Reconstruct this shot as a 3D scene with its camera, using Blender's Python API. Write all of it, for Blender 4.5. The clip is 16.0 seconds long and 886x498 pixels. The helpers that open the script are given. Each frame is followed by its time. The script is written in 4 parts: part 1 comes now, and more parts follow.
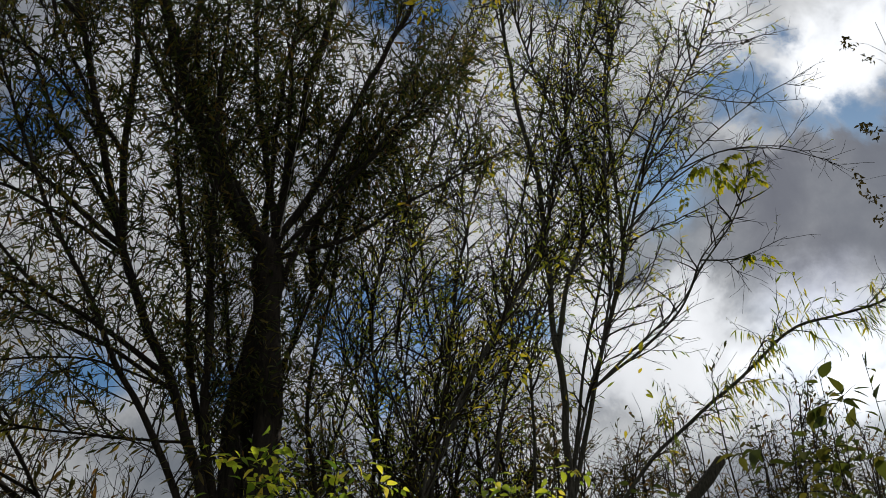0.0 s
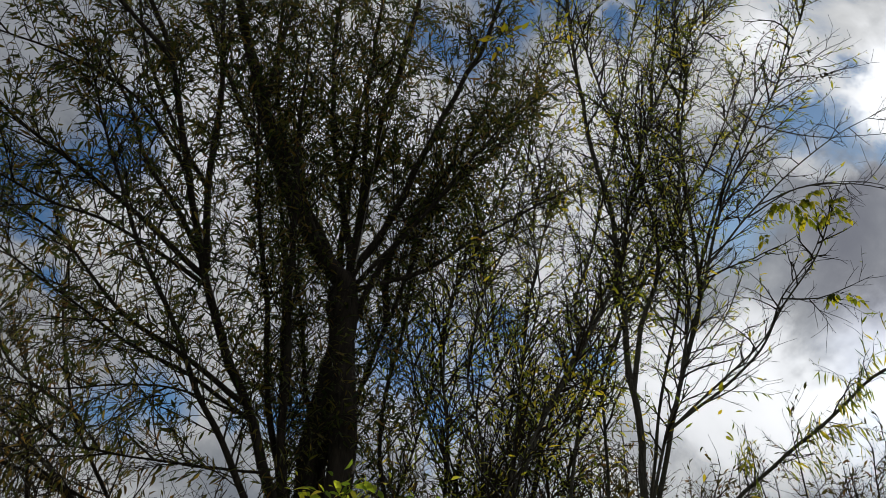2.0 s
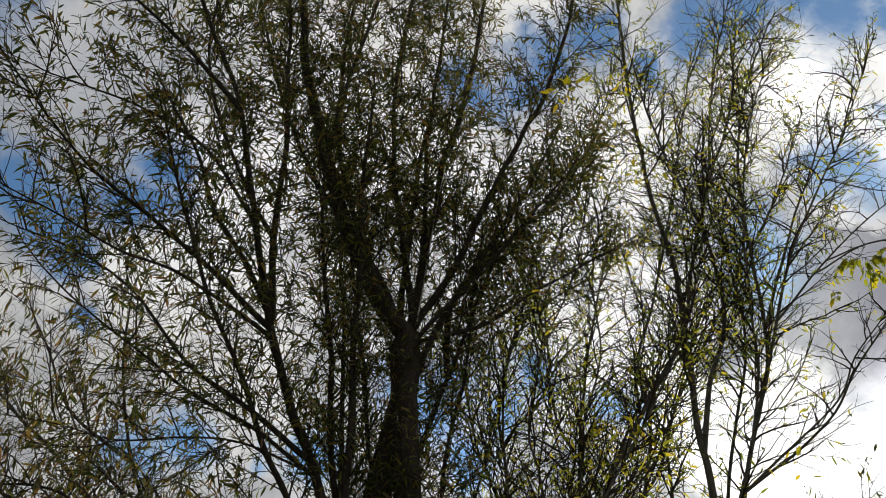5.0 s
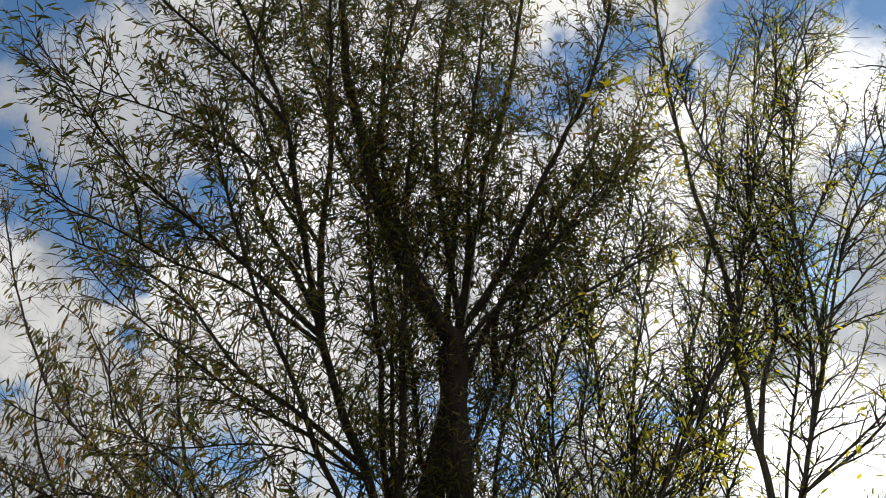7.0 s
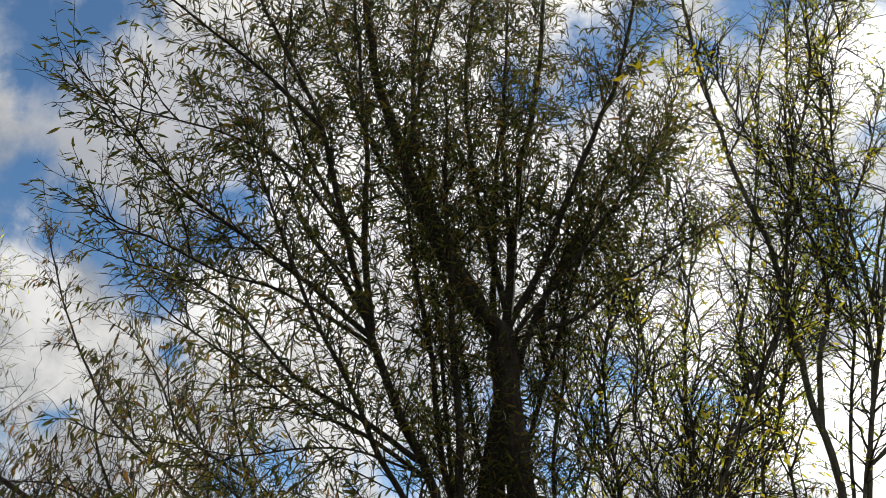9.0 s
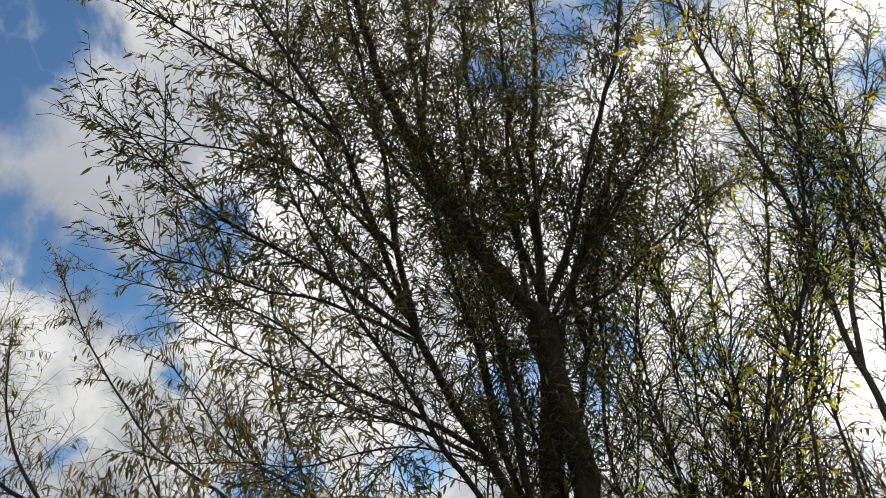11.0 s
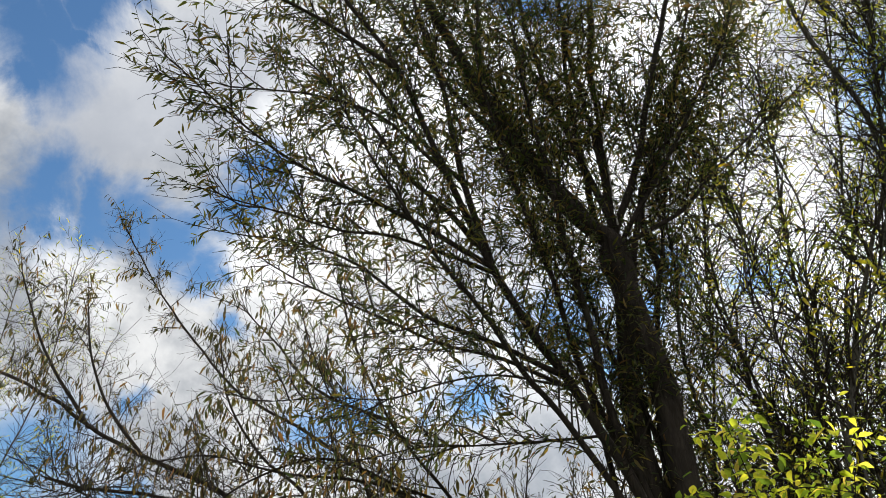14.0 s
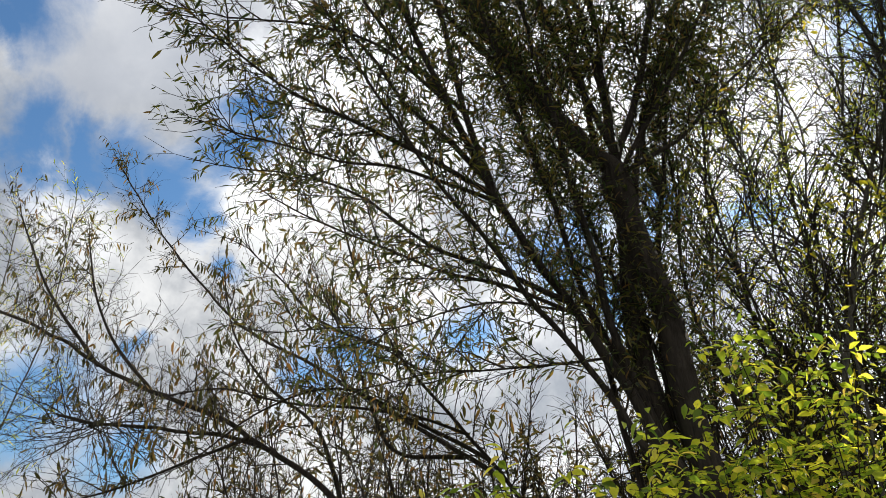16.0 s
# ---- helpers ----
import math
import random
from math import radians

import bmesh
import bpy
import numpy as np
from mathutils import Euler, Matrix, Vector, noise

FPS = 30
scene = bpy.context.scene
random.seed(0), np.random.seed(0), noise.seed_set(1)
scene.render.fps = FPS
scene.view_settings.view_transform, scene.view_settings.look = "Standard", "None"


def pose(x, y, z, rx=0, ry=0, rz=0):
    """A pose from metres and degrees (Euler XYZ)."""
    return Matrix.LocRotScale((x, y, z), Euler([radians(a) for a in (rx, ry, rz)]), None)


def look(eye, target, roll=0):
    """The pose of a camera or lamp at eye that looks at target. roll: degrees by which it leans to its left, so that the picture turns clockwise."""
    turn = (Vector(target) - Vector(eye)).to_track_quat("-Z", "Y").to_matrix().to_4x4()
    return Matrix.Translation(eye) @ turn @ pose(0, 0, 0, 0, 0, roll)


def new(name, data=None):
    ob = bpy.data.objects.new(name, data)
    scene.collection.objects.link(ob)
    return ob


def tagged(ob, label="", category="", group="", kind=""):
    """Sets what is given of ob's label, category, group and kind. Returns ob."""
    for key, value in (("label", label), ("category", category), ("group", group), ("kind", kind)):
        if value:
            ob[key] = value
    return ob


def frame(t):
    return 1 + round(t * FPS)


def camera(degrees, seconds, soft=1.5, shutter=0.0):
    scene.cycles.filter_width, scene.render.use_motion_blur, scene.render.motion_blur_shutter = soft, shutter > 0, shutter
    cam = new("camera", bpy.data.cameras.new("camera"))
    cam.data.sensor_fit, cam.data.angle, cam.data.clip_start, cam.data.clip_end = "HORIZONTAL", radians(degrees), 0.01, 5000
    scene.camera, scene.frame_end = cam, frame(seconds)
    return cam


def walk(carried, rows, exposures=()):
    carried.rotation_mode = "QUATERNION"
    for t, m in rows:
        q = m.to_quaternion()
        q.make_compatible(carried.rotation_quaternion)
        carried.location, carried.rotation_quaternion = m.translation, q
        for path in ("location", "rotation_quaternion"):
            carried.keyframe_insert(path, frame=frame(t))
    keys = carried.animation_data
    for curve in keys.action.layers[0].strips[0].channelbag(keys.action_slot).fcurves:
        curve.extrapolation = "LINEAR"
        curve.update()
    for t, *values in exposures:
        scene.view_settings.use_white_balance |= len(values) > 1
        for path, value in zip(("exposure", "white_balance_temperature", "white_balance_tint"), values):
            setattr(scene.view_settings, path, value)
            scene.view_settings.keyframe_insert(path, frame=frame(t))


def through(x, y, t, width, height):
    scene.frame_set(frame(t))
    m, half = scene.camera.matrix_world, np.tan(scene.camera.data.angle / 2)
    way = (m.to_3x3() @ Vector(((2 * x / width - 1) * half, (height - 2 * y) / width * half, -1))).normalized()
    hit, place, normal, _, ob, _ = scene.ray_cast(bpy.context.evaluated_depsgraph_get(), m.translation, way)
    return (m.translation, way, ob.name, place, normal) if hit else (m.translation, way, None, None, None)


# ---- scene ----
# ---- camera and its walk ----
cam = camera(58.4, 16.0, soft=0.4)
PATH = [
    (0, (0.448, -0.07, 1.577), (0.804, 1.61, 2.603), -0.3),
    (0.5, (0.414, -0.069, 1.575), (0.716, 1.62, 2.602), 0.6),
    (1, (0.388, -0.065, 1.573), (0.671, 1.612, 2.624), 0.8),
    (1.5, (0.355, -0.065, 1.586), (0.61, 1.612, 2.645), 1.5),
    (2, (0.325, -0.06, 1.593), (0.53, 1.604, 2.683), 3.0),
    (2.5, (0.291, -0.049, 1.604), (0.488, 1.58, 2.747), 3.4),
    (3, (0.263, -0.034, 1.609), (0.468, 1.583, 2.767), 3.5),
    (3.5, (0.229, -0.026, 1.618), (0.439, 1.583, 2.786), 3.5),
    (4, (0.191, -0.018, 1.628), (0.393, 1.582, 2.809), 3.7),
    (4.5, (0.136, -0.013, 1.643), (0.318, 1.589, 2.825), 4.0),
    (5, (0.076, -0.007, 1.668), (0.193, 1.606, 2.845), 5.3),
    (7.5, (0.027, 0.011, 1.593), (0.019, 1.613, 2.791), 5.4),
    (8, (0.0, 0.002, 1.603), (-0.036, 1.61, 2.792), 4.7),
    (8.5, (-0.038, 0.015, 1.58), (-0.082, 1.621, 2.771), 3.8),
    (9, (-0.052, 0.018, 1.572), (-0.113, 1.626, 2.76), 3.7),
    (11.5, (-0.425, -0.094, 1.541), (-0.463, 1.545, 2.687), -5.0),
    (12, (-0.453, -0.098, 1.545), (-0.523, 1.569, 2.648), -4.8),
    (12.5, (-0.465, -0.085, 1.541), (-0.574, 1.609, 2.598), -4.4),
    (13, (-0.497, -0.082, 1.542), (-0.629, 1.616, 2.591), -4.5),
    (13.5, (-0.521, -0.081, 1.539), (-0.664, 1.619, 2.582), -4.7),
    (14, (-0.551, -0.084, 1.531), (-0.707, 1.619, 2.57), -4.9),
    (14.5, (-0.578, -0.083, 1.516), (-0.726, 1.625, 2.546), -5.3),
    (15, (-0.597, -0.088, 1.505), (-0.746, 1.642, 2.498), -5.5),
    (15.5, (-0.611, -0.09, 1.497), (-0.768, 1.674, 2.427), -5.8),
    (16, (-0.617, -0.086, 1.468), (-0.781, 1.69, 2.371), -6.1),
]
EXPOSURES = [(0, -0.95, 6450, 10), (1.5, -1.03, 6450, 10), (2.2, -0.72, 6500, 10), (3.0, -0.50, 6600, 10), (4.0, -0.36, 6750, 10), (5.0, -0.20, 6850, 10), (9.0, 0.14, 6850, 10), (12.0, 0.16, 6650, 10), (13.0, 0.28, 6600, 10), (16.0, 0.38, 6600, 10)]
walk(cam, [(t, look(eye, target, roll)) for t, eye, target, roll in PATH], EXPOSURES)

# ---- sky, clouds and sun ----
SUN_WAY = Vector((0.60, 0.717, 0.36)).normalized()
world = bpy.data.worlds.new("cloudy_sky")
scene.world = world
world.use_nodes = True


class Nodes:
    """Short calls to lay nodes into a tree."""

    def __init__(self, tree):
        self.t = tree

    def node(self, kind, **props):
        n = self.t.nodes.new(kind)
        for key, value in props.items():
            setattr(n, key, value)
        return n

    def link(self, a, b):
        self.t.links.new(a, b)

    def put(self, value, socket):
        if isinstance(value, bpy.types.NodeSocket):
            self.t.links.new(value, socket)
        else:
            socket.default_value = value

    def math(self, op, a, b=0.0, clamp=False):
        n = self.node("ShaderNodeMath", operation=op, use_clamp=clamp)
        self.put(a, n.inputs[0])
        self.put(b, n.inputs[1])
        return n.outputs[0]

    def vec(self, op, a, b):
        n = self.node("ShaderNodeVectorMath", operation=op)
        self.put(a, n.inputs[0])
        self.put(b, n.inputs[1])
        return n.outputs["Value"] if op in ("DISTANCE", "DOT_PRODUCT", "LENGTH") else n.outputs["Vector"]

    def noise(self, vector, scale, detail=4.0, rough=0.55, distortion=0.0):
        n = self.node("ShaderNodeTexNoise")
        if vector is not None:
            self.put(vector, n.inputs["Vector"])
        for key, value in (("Scale", scale), ("Detail", detail), ("Roughness", rough), ("Distortion", distortion)):
            n.inputs[key].default_value = value
        return n

    def remap(self, v, a, b, c=0.0, d=1.0, smooth=True):
        n = self.node("ShaderNodeMapRange", interpolation_type="SMOOTHSTEP" if smooth else "LINEAR")
        for s, value in zip(n.inputs, (v, a, b, c, d)):
            self.put(value, s)
        return n.outputs[0]

    def mix(self, f, a, b, blend="MIX"):
        n = self.node("ShaderNodeMix", data_type="RGBA", blend_type=blend)
        self.put(f, n.inputs[0])
        self.put(a, n.inputs[6])
        self.put(b, n.inputs[7])
        return n.outputs[2]

    def ramp(self, f, *stops):
        n = self.node("ShaderNodeValToRGB")
        e = n.color_ramp.elements
        while len(e) < len(stops):
            e.new(0.5)
        for el, (p, c) in zip(e, stops):
            el.position, el.color = p, (*c, 1)
        self.put(f, n.inputs[0])
        return n.outputs[0]


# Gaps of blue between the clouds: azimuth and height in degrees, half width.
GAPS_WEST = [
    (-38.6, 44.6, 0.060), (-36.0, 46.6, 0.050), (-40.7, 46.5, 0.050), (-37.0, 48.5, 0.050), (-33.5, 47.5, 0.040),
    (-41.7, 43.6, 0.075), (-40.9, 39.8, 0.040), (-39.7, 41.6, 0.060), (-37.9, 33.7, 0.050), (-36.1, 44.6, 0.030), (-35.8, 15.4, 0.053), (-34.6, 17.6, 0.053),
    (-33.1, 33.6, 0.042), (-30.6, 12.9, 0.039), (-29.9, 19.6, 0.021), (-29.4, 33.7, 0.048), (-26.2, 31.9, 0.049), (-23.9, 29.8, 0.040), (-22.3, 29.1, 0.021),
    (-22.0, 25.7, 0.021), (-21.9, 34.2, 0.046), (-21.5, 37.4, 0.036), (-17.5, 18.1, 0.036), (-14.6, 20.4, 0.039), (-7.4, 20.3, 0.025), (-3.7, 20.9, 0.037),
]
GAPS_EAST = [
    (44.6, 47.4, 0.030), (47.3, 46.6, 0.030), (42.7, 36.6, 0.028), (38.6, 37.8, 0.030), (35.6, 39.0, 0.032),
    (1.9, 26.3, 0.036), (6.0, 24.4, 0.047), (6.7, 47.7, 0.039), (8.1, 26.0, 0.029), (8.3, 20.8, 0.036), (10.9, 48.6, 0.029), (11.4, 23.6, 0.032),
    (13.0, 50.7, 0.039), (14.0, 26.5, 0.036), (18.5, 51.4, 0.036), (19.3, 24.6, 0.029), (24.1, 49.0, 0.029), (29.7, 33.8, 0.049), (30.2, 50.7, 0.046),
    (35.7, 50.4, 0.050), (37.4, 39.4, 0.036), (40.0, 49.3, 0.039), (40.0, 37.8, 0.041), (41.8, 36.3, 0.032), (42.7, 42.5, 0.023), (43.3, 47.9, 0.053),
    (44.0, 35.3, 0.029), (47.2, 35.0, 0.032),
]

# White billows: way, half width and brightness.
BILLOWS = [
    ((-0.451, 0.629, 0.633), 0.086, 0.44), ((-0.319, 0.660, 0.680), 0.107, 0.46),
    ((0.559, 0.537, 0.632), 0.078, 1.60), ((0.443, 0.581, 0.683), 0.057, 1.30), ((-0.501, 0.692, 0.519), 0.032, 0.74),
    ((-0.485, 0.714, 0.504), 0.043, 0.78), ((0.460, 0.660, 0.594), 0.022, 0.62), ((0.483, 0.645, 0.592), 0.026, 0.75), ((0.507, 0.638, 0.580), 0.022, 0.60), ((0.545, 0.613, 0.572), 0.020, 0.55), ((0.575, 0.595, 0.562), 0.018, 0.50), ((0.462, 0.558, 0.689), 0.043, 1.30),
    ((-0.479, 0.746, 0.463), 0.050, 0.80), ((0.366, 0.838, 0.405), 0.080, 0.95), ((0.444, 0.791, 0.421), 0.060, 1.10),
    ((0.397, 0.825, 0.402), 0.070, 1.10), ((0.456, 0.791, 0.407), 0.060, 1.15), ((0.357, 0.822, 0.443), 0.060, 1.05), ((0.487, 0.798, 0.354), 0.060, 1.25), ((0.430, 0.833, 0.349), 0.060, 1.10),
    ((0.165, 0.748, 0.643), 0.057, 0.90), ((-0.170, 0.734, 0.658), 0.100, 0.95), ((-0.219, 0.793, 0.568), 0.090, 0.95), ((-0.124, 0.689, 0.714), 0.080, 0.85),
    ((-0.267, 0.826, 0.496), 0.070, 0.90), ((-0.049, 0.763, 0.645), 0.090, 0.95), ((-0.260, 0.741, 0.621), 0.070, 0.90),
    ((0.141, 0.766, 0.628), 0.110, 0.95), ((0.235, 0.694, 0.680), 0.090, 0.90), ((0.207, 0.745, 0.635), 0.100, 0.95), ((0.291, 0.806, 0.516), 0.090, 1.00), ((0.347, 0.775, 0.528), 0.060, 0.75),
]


def build_sky():
    n = Nodes(world.node_tree)
    n.t.nodes.clear()
    way = n.node("ShaderNodeTexCoord").outputs["Generated"]
    sky = n.node("ShaderNodeTexSky", sky_type="NISHITA", sun_disc=False, sun_elevation=math.asin(SUN_WAY.z),
                 sun_rotation=math.atan2(SUN_WAY.x, SUN_WAY.y), air_density=1.2, dust_density=0.6, ozone_density=2.0)
    blue = n.mix(1.0, sky.outputs[0], (0.078, 0.110, 0.138, 1), "MULTIPLY")
    puff = n.noise(way, 5.0, 8.0, 0.62, 0.3)
    shift = n.vec("MULTIPLY", n.vec("SUBTRACT", puff.outputs["Color"], (0.5, 0.5, 0.5)), (0.22, 0.22, 0.22))
    moved = n.vec("ADD", way, shift)
    gap = n.remap(n.noise(way, 2.3, 3.0).outputs[0], 0.62, 0.72)
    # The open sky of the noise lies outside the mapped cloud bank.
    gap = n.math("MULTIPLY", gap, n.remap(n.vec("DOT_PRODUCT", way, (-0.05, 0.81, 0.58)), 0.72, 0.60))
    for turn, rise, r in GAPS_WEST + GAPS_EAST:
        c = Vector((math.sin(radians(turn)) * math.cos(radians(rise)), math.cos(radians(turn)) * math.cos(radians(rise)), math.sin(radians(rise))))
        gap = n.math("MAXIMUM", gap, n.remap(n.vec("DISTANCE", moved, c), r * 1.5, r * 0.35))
    body = n.noise(way, 6.5, 6.0, 0.6).outputs[0]
    wide = n.noise(way, 2.4, 2.0, 0.5).outputs[0]
    shade = n.remap(n.math("ADD", n.math("MULTIPLY", body, 0.6), n.math("MULTIPLY", wide, 0.4)), 0.36, 0.60)
    cloud = n.ramp(shade, (0.0, (0.262, 0.290, 0.332)), (0.5, (0.448, 0.470, 0.500)), (1.0, (0.735, 0.747, 0.755)))
    # A grey rain cloud beside the sun, and the sun's light spread through the cloud before it.
    grey = n.remap(n.vec("DISTANCE", moved, Vector((0.585, 0.645, 0.495)).normalized()), 0.19, 0.08)
    cloud = n.mix(n.math("MULTIPLY", grey, n.remap(puff.outputs[0], 0.35, 0.68, 1.0, 0.55)), cloud, (0.21, 0.22, 0.26, 1))
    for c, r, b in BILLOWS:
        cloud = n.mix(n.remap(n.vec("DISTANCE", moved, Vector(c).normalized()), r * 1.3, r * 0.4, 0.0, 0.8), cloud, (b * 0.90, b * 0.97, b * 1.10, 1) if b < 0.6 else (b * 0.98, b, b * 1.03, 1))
    near = n.vec("DISTANCE", moved, SUN_WAY)
    glow = n.math("ADD", n.remap(near, 0.13, 0.02, 0.0, 4.0), n.remap(near, 1.05, 0.25, 0.0, 0.52))
    cloud = n.mix(1.0, cloud, n.math("ADD", glow, 1.0), "MULTIPLY")
    out = n.mix(gap, cloud, blue)
    bg = n.node("ShaderNodeBackground")
    n.link(out, bg.inputs[0])
    bg.inputs[1].default_value = 1.0
    n.link(bg.outputs[0], n.node("ShaderNodeOutputWorld").inputs[0])


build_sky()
sun = new("sun", bpy.data.lights.new("sun", "SUN"))
sun.data.energy, sun.data.angle, sun.data.color = 4.5, radians(0.6), (1.0, 0.94, 0.84)
sun.matrix_world = look((0, 0, 0), -SUN_WAY)


# ---- materials ----
def material(name):
    m = bpy.data.materials.new(name)
    m.use_nodes = True
    n = Nodes(m.node_tree)
    n.t.nodes.clear()
    return m, n


def finish(n, shader):
    n.link(shader.outputs[0], n.node("ShaderNodeOutputMaterial").inputs[0])


def bark(name, dark, light, moss, scale=1.0):
    m, n = material(name)
    p = n.node("ShaderNodeTexCoord").outputs["Object"]
    stretched = n.vec("MULTIPLY", p, (38 * scale, 38 * scale, 7 * scale))
    ridge = n.noise(stretched, 1.0, 6.0, 0.65, 0.6).outputs[0]
    patch = n.noise(p, 3.0, 4.0, 0.6).outputs[0]
    fine = n.noise(p, 160.0, 3.0, 0.6).outputs[0]
    colour = n.ramp(ridge, (0.32, dark), (0.68, light))
    colour = n.mix(n.remap(patch, 0.52, 0.72, 0.0, 0.55), colour, (*moss, 1))
    s = n.node("ShaderNodeBsdfPrincipled")
    n.link(colour, s.inputs["Base Color"])
    s.inputs["Roughness"].default_value = 0.9
    s.inputs["Specular IOR Level"].default_value = 0.2
    b = n.node("ShaderNodeBump")
    b.inputs["Strength"].default_value, b.inputs["Distance"].default_value = 0.9, 0.012
    n.link(n.math("ADD", ridge, n.math("MULTIPLY", fine, 0.25)), b.inputs["Height"])
    n.link(b.outputs[0], s.inputs["Normal"])
    finish(n, s)
    return m


def leaf_material(name, stops, through=0.5, gloss=0.55, tint=(2.2, 2.2, 0.9)):
    """Leaves: each its own tint, veined and blotched, letting light through."""
    m, n = material(name)
    # Single leaves differ by object, leaves joined in one mesh by island.
    chance = n.math("FRACT", n.math("ADD", n.node("ShaderNodeNewGeometry").outputs["Random Per Island"], n.node("ShaderNodeObjectInfo").outputs["Random"]))
    p = n.node("ShaderNodeTexCoord").outputs["Object"]
    colour = n.ramp(chance, *stops)
    blotch = n.noise(p, 70.0, 4.0, 0.6).outputs[0]
    colour = n.mix(n.remap(blotch, 0.55, 0.75, 0.0, 0.45), colour, (0.10, 0.085, 0.03, 1))
    s = n.node("ShaderNodeBsdfPrincipled")
    n.link(colour, s.inputs["Base Color"])
    s.inputs["Roughness"].default_value = gloss
    s.inputs["Specular IOR Level"].default_value = 0.25
    t = n.node("ShaderNodeBsdfTranslucent")
    n.link(n.mix(1.0, colour, (*tint, 1), "MULTIPLY"), t.inputs[0])
    x = n.node("ShaderNodeMixShader")
    x.inputs[0].default_value = through
    n.link(s.outputs[0], x.inputs[1])
    n.link(t.outputs[0], x.inputs[2])
    finish(n, x)
    return m


BARK = bark("willow_bark", (0.015, 0.012, 0.010), (0.060, 0.047, 0.037), (0.038, 0.038, 0.021))
BARK_PALE = bark("sallow_bark", (0.032, 0.030, 0.025), (0.125, 0.112, 0.088), (0.075, 0.088, 0.045), 1.6)
TWIG = bark("twig_bark", (0.018, 0.014, 0.011), (0.058, 0.045, 0.032), (0.040, 0.043, 0.022), 3.0)
LEAF_WILLOW = leaf_material("willow_leaf", ((0.0, (0.024, 0.040, 0.022)), (0.38, (0.046, 0.059, 0.027)), (0.7, (0.092, 0.093, 0.032)), (0.9, (0.140, 0.108, 0.040)), (1.0, (0.125, 0.068, 0.038))), 0.48, 0.5, tint=(2.2, 2.1, 0.9))
LEAF_SALLOW = leaf_material("sallow_leaf", ((0.0, (0.035, 0.050, 0.020)), (0.45, (0.12, 0.155, 0.032)), (0.78, (0.28, 0.28, 0.040)), (1.0, (0.46, 0.36, 0.036))), 0.62)
LEAF_ARCH = leaf_material("autumn_willow_leaf", ((0.0, (0.030, 0.033, 0.020)), (0.5, (0.062, 0.056, 0.026)), (0.8, (0.12, 0.085, 0.036)), (1.0, (0.17, 0.085, 0.04))), 0.4)
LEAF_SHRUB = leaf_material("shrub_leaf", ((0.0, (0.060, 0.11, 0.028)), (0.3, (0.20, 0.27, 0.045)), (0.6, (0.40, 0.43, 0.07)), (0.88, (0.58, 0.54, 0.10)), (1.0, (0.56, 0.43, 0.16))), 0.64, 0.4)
# Shrub leaf again: dimness against the glare put into a darker, less translucent colour.
LEAF_SHRUB_DIM = leaf_material("dimmed_shrub_leaf", ((0.0, (0.035, 0.050, 0.022)), (0.6, (0.075, 0.090, 0.030)), (1.0, (0.16, 0.14, 0.045))), 0.4)
LEAF_LIME = leaf_material("lime_leaf", ((0.0, (0.05, 0.065, 0.016)), (0.5, (0.17, 0.19, 0.027)), (1.0, (0.38, 0.32, 0.035))), 0.58)
LEAF_YELLOW = leaf_material("yellow_leaf", ((0.0, (0.18, 0.20, 0.03)), (0.5, (0.34, 0.30, 0.035)), (1.0, (0.46, 0.34, 0.035))), 0.55)
LEAF_DRY = leaf_material("dry_leaf", ((0.0, (0.05, 0.042, 0.03)), (1.0, (0.10, 0.075, 0.045))), 0.2, 0.7)
PALE = bark("bleached_wood", (0.22, 0.20, 0.17), (0.5, 0.47, 0.42), (0.35, 0.33, 0.26), 2.0)


def ground_material():
    m, n = material("meadow_grass")
    p = n.node("ShaderNodeTexCoord").outputs["Object"]
    a, b = n.noise(p, 0.35, 5.0, 0.6).outputs[0], n.noise(p, 14.0, 6.0, 0.7).outputs[0]
    colour = n.ramp(n.math("ADD", n.math("MULTIPLY", a, 0.5), n.math("MULTIPLY", b, 0.5)), (0.3, (0.035, 0.045, 0.016)), (0.55, (0.07, 0.09, 0.025)), (0.75, (0.13, 0.115, 0.045)))
    s = n.node("ShaderNodeBsdfPrincipled")
    n.link(colour, s.inputs["Base Color"])
    s.inputs["Roughness"].default_value = 0.95
    bump = n.node("ShaderNodeBump")
    bump.inputs["Distance"].default_value = 0.05
    n.link(b, bump.inputs["Height"])
    n.link(bump.outputs[0], s.inputs["Normal"])
    finish(n, s)
    return m


# ---- building blocks ----
rng = np.random.default_rng(7)


def curve(points, step=0.1, wiggle=0.0):
    """A smooth line through the points, in even short steps."""
    p = np.array(points, float)
    p = np.vstack([2 * p[0] - p[1], p, 2 * p[-1] - p[-2]])
    line = []
    for k in range(1, len(p) - 2):
        count = max(2, int(np.linalg.norm(p[k + 1] - p[k]) / step))
        s = np.linspace(0, 1, count, endpoint=False)[:, None]
        a, b, c, d = p[k - 1 : k + 3]
        line.append(0.5 * (2 * b + (c - a) * s + (2 * a - 5 * b + 4 * c - d) * s**2 + (3 * b - a - 3 * c + d) * s**3))
    line = np.vstack([*line, p[-2][None]])
    if wiggle:
        bend = rng.normal(0, wiggle, (len(line) // 3 + 2, 3))
        at = np.linspace(0, len(bend) - 1.001, len(line))
        soft = np.stack([np.interp(at, np.arange(len(bend)), bend[:, k]) for k in range(3)], 1)
        soft[0] = 0
        line = line + soft
    return line


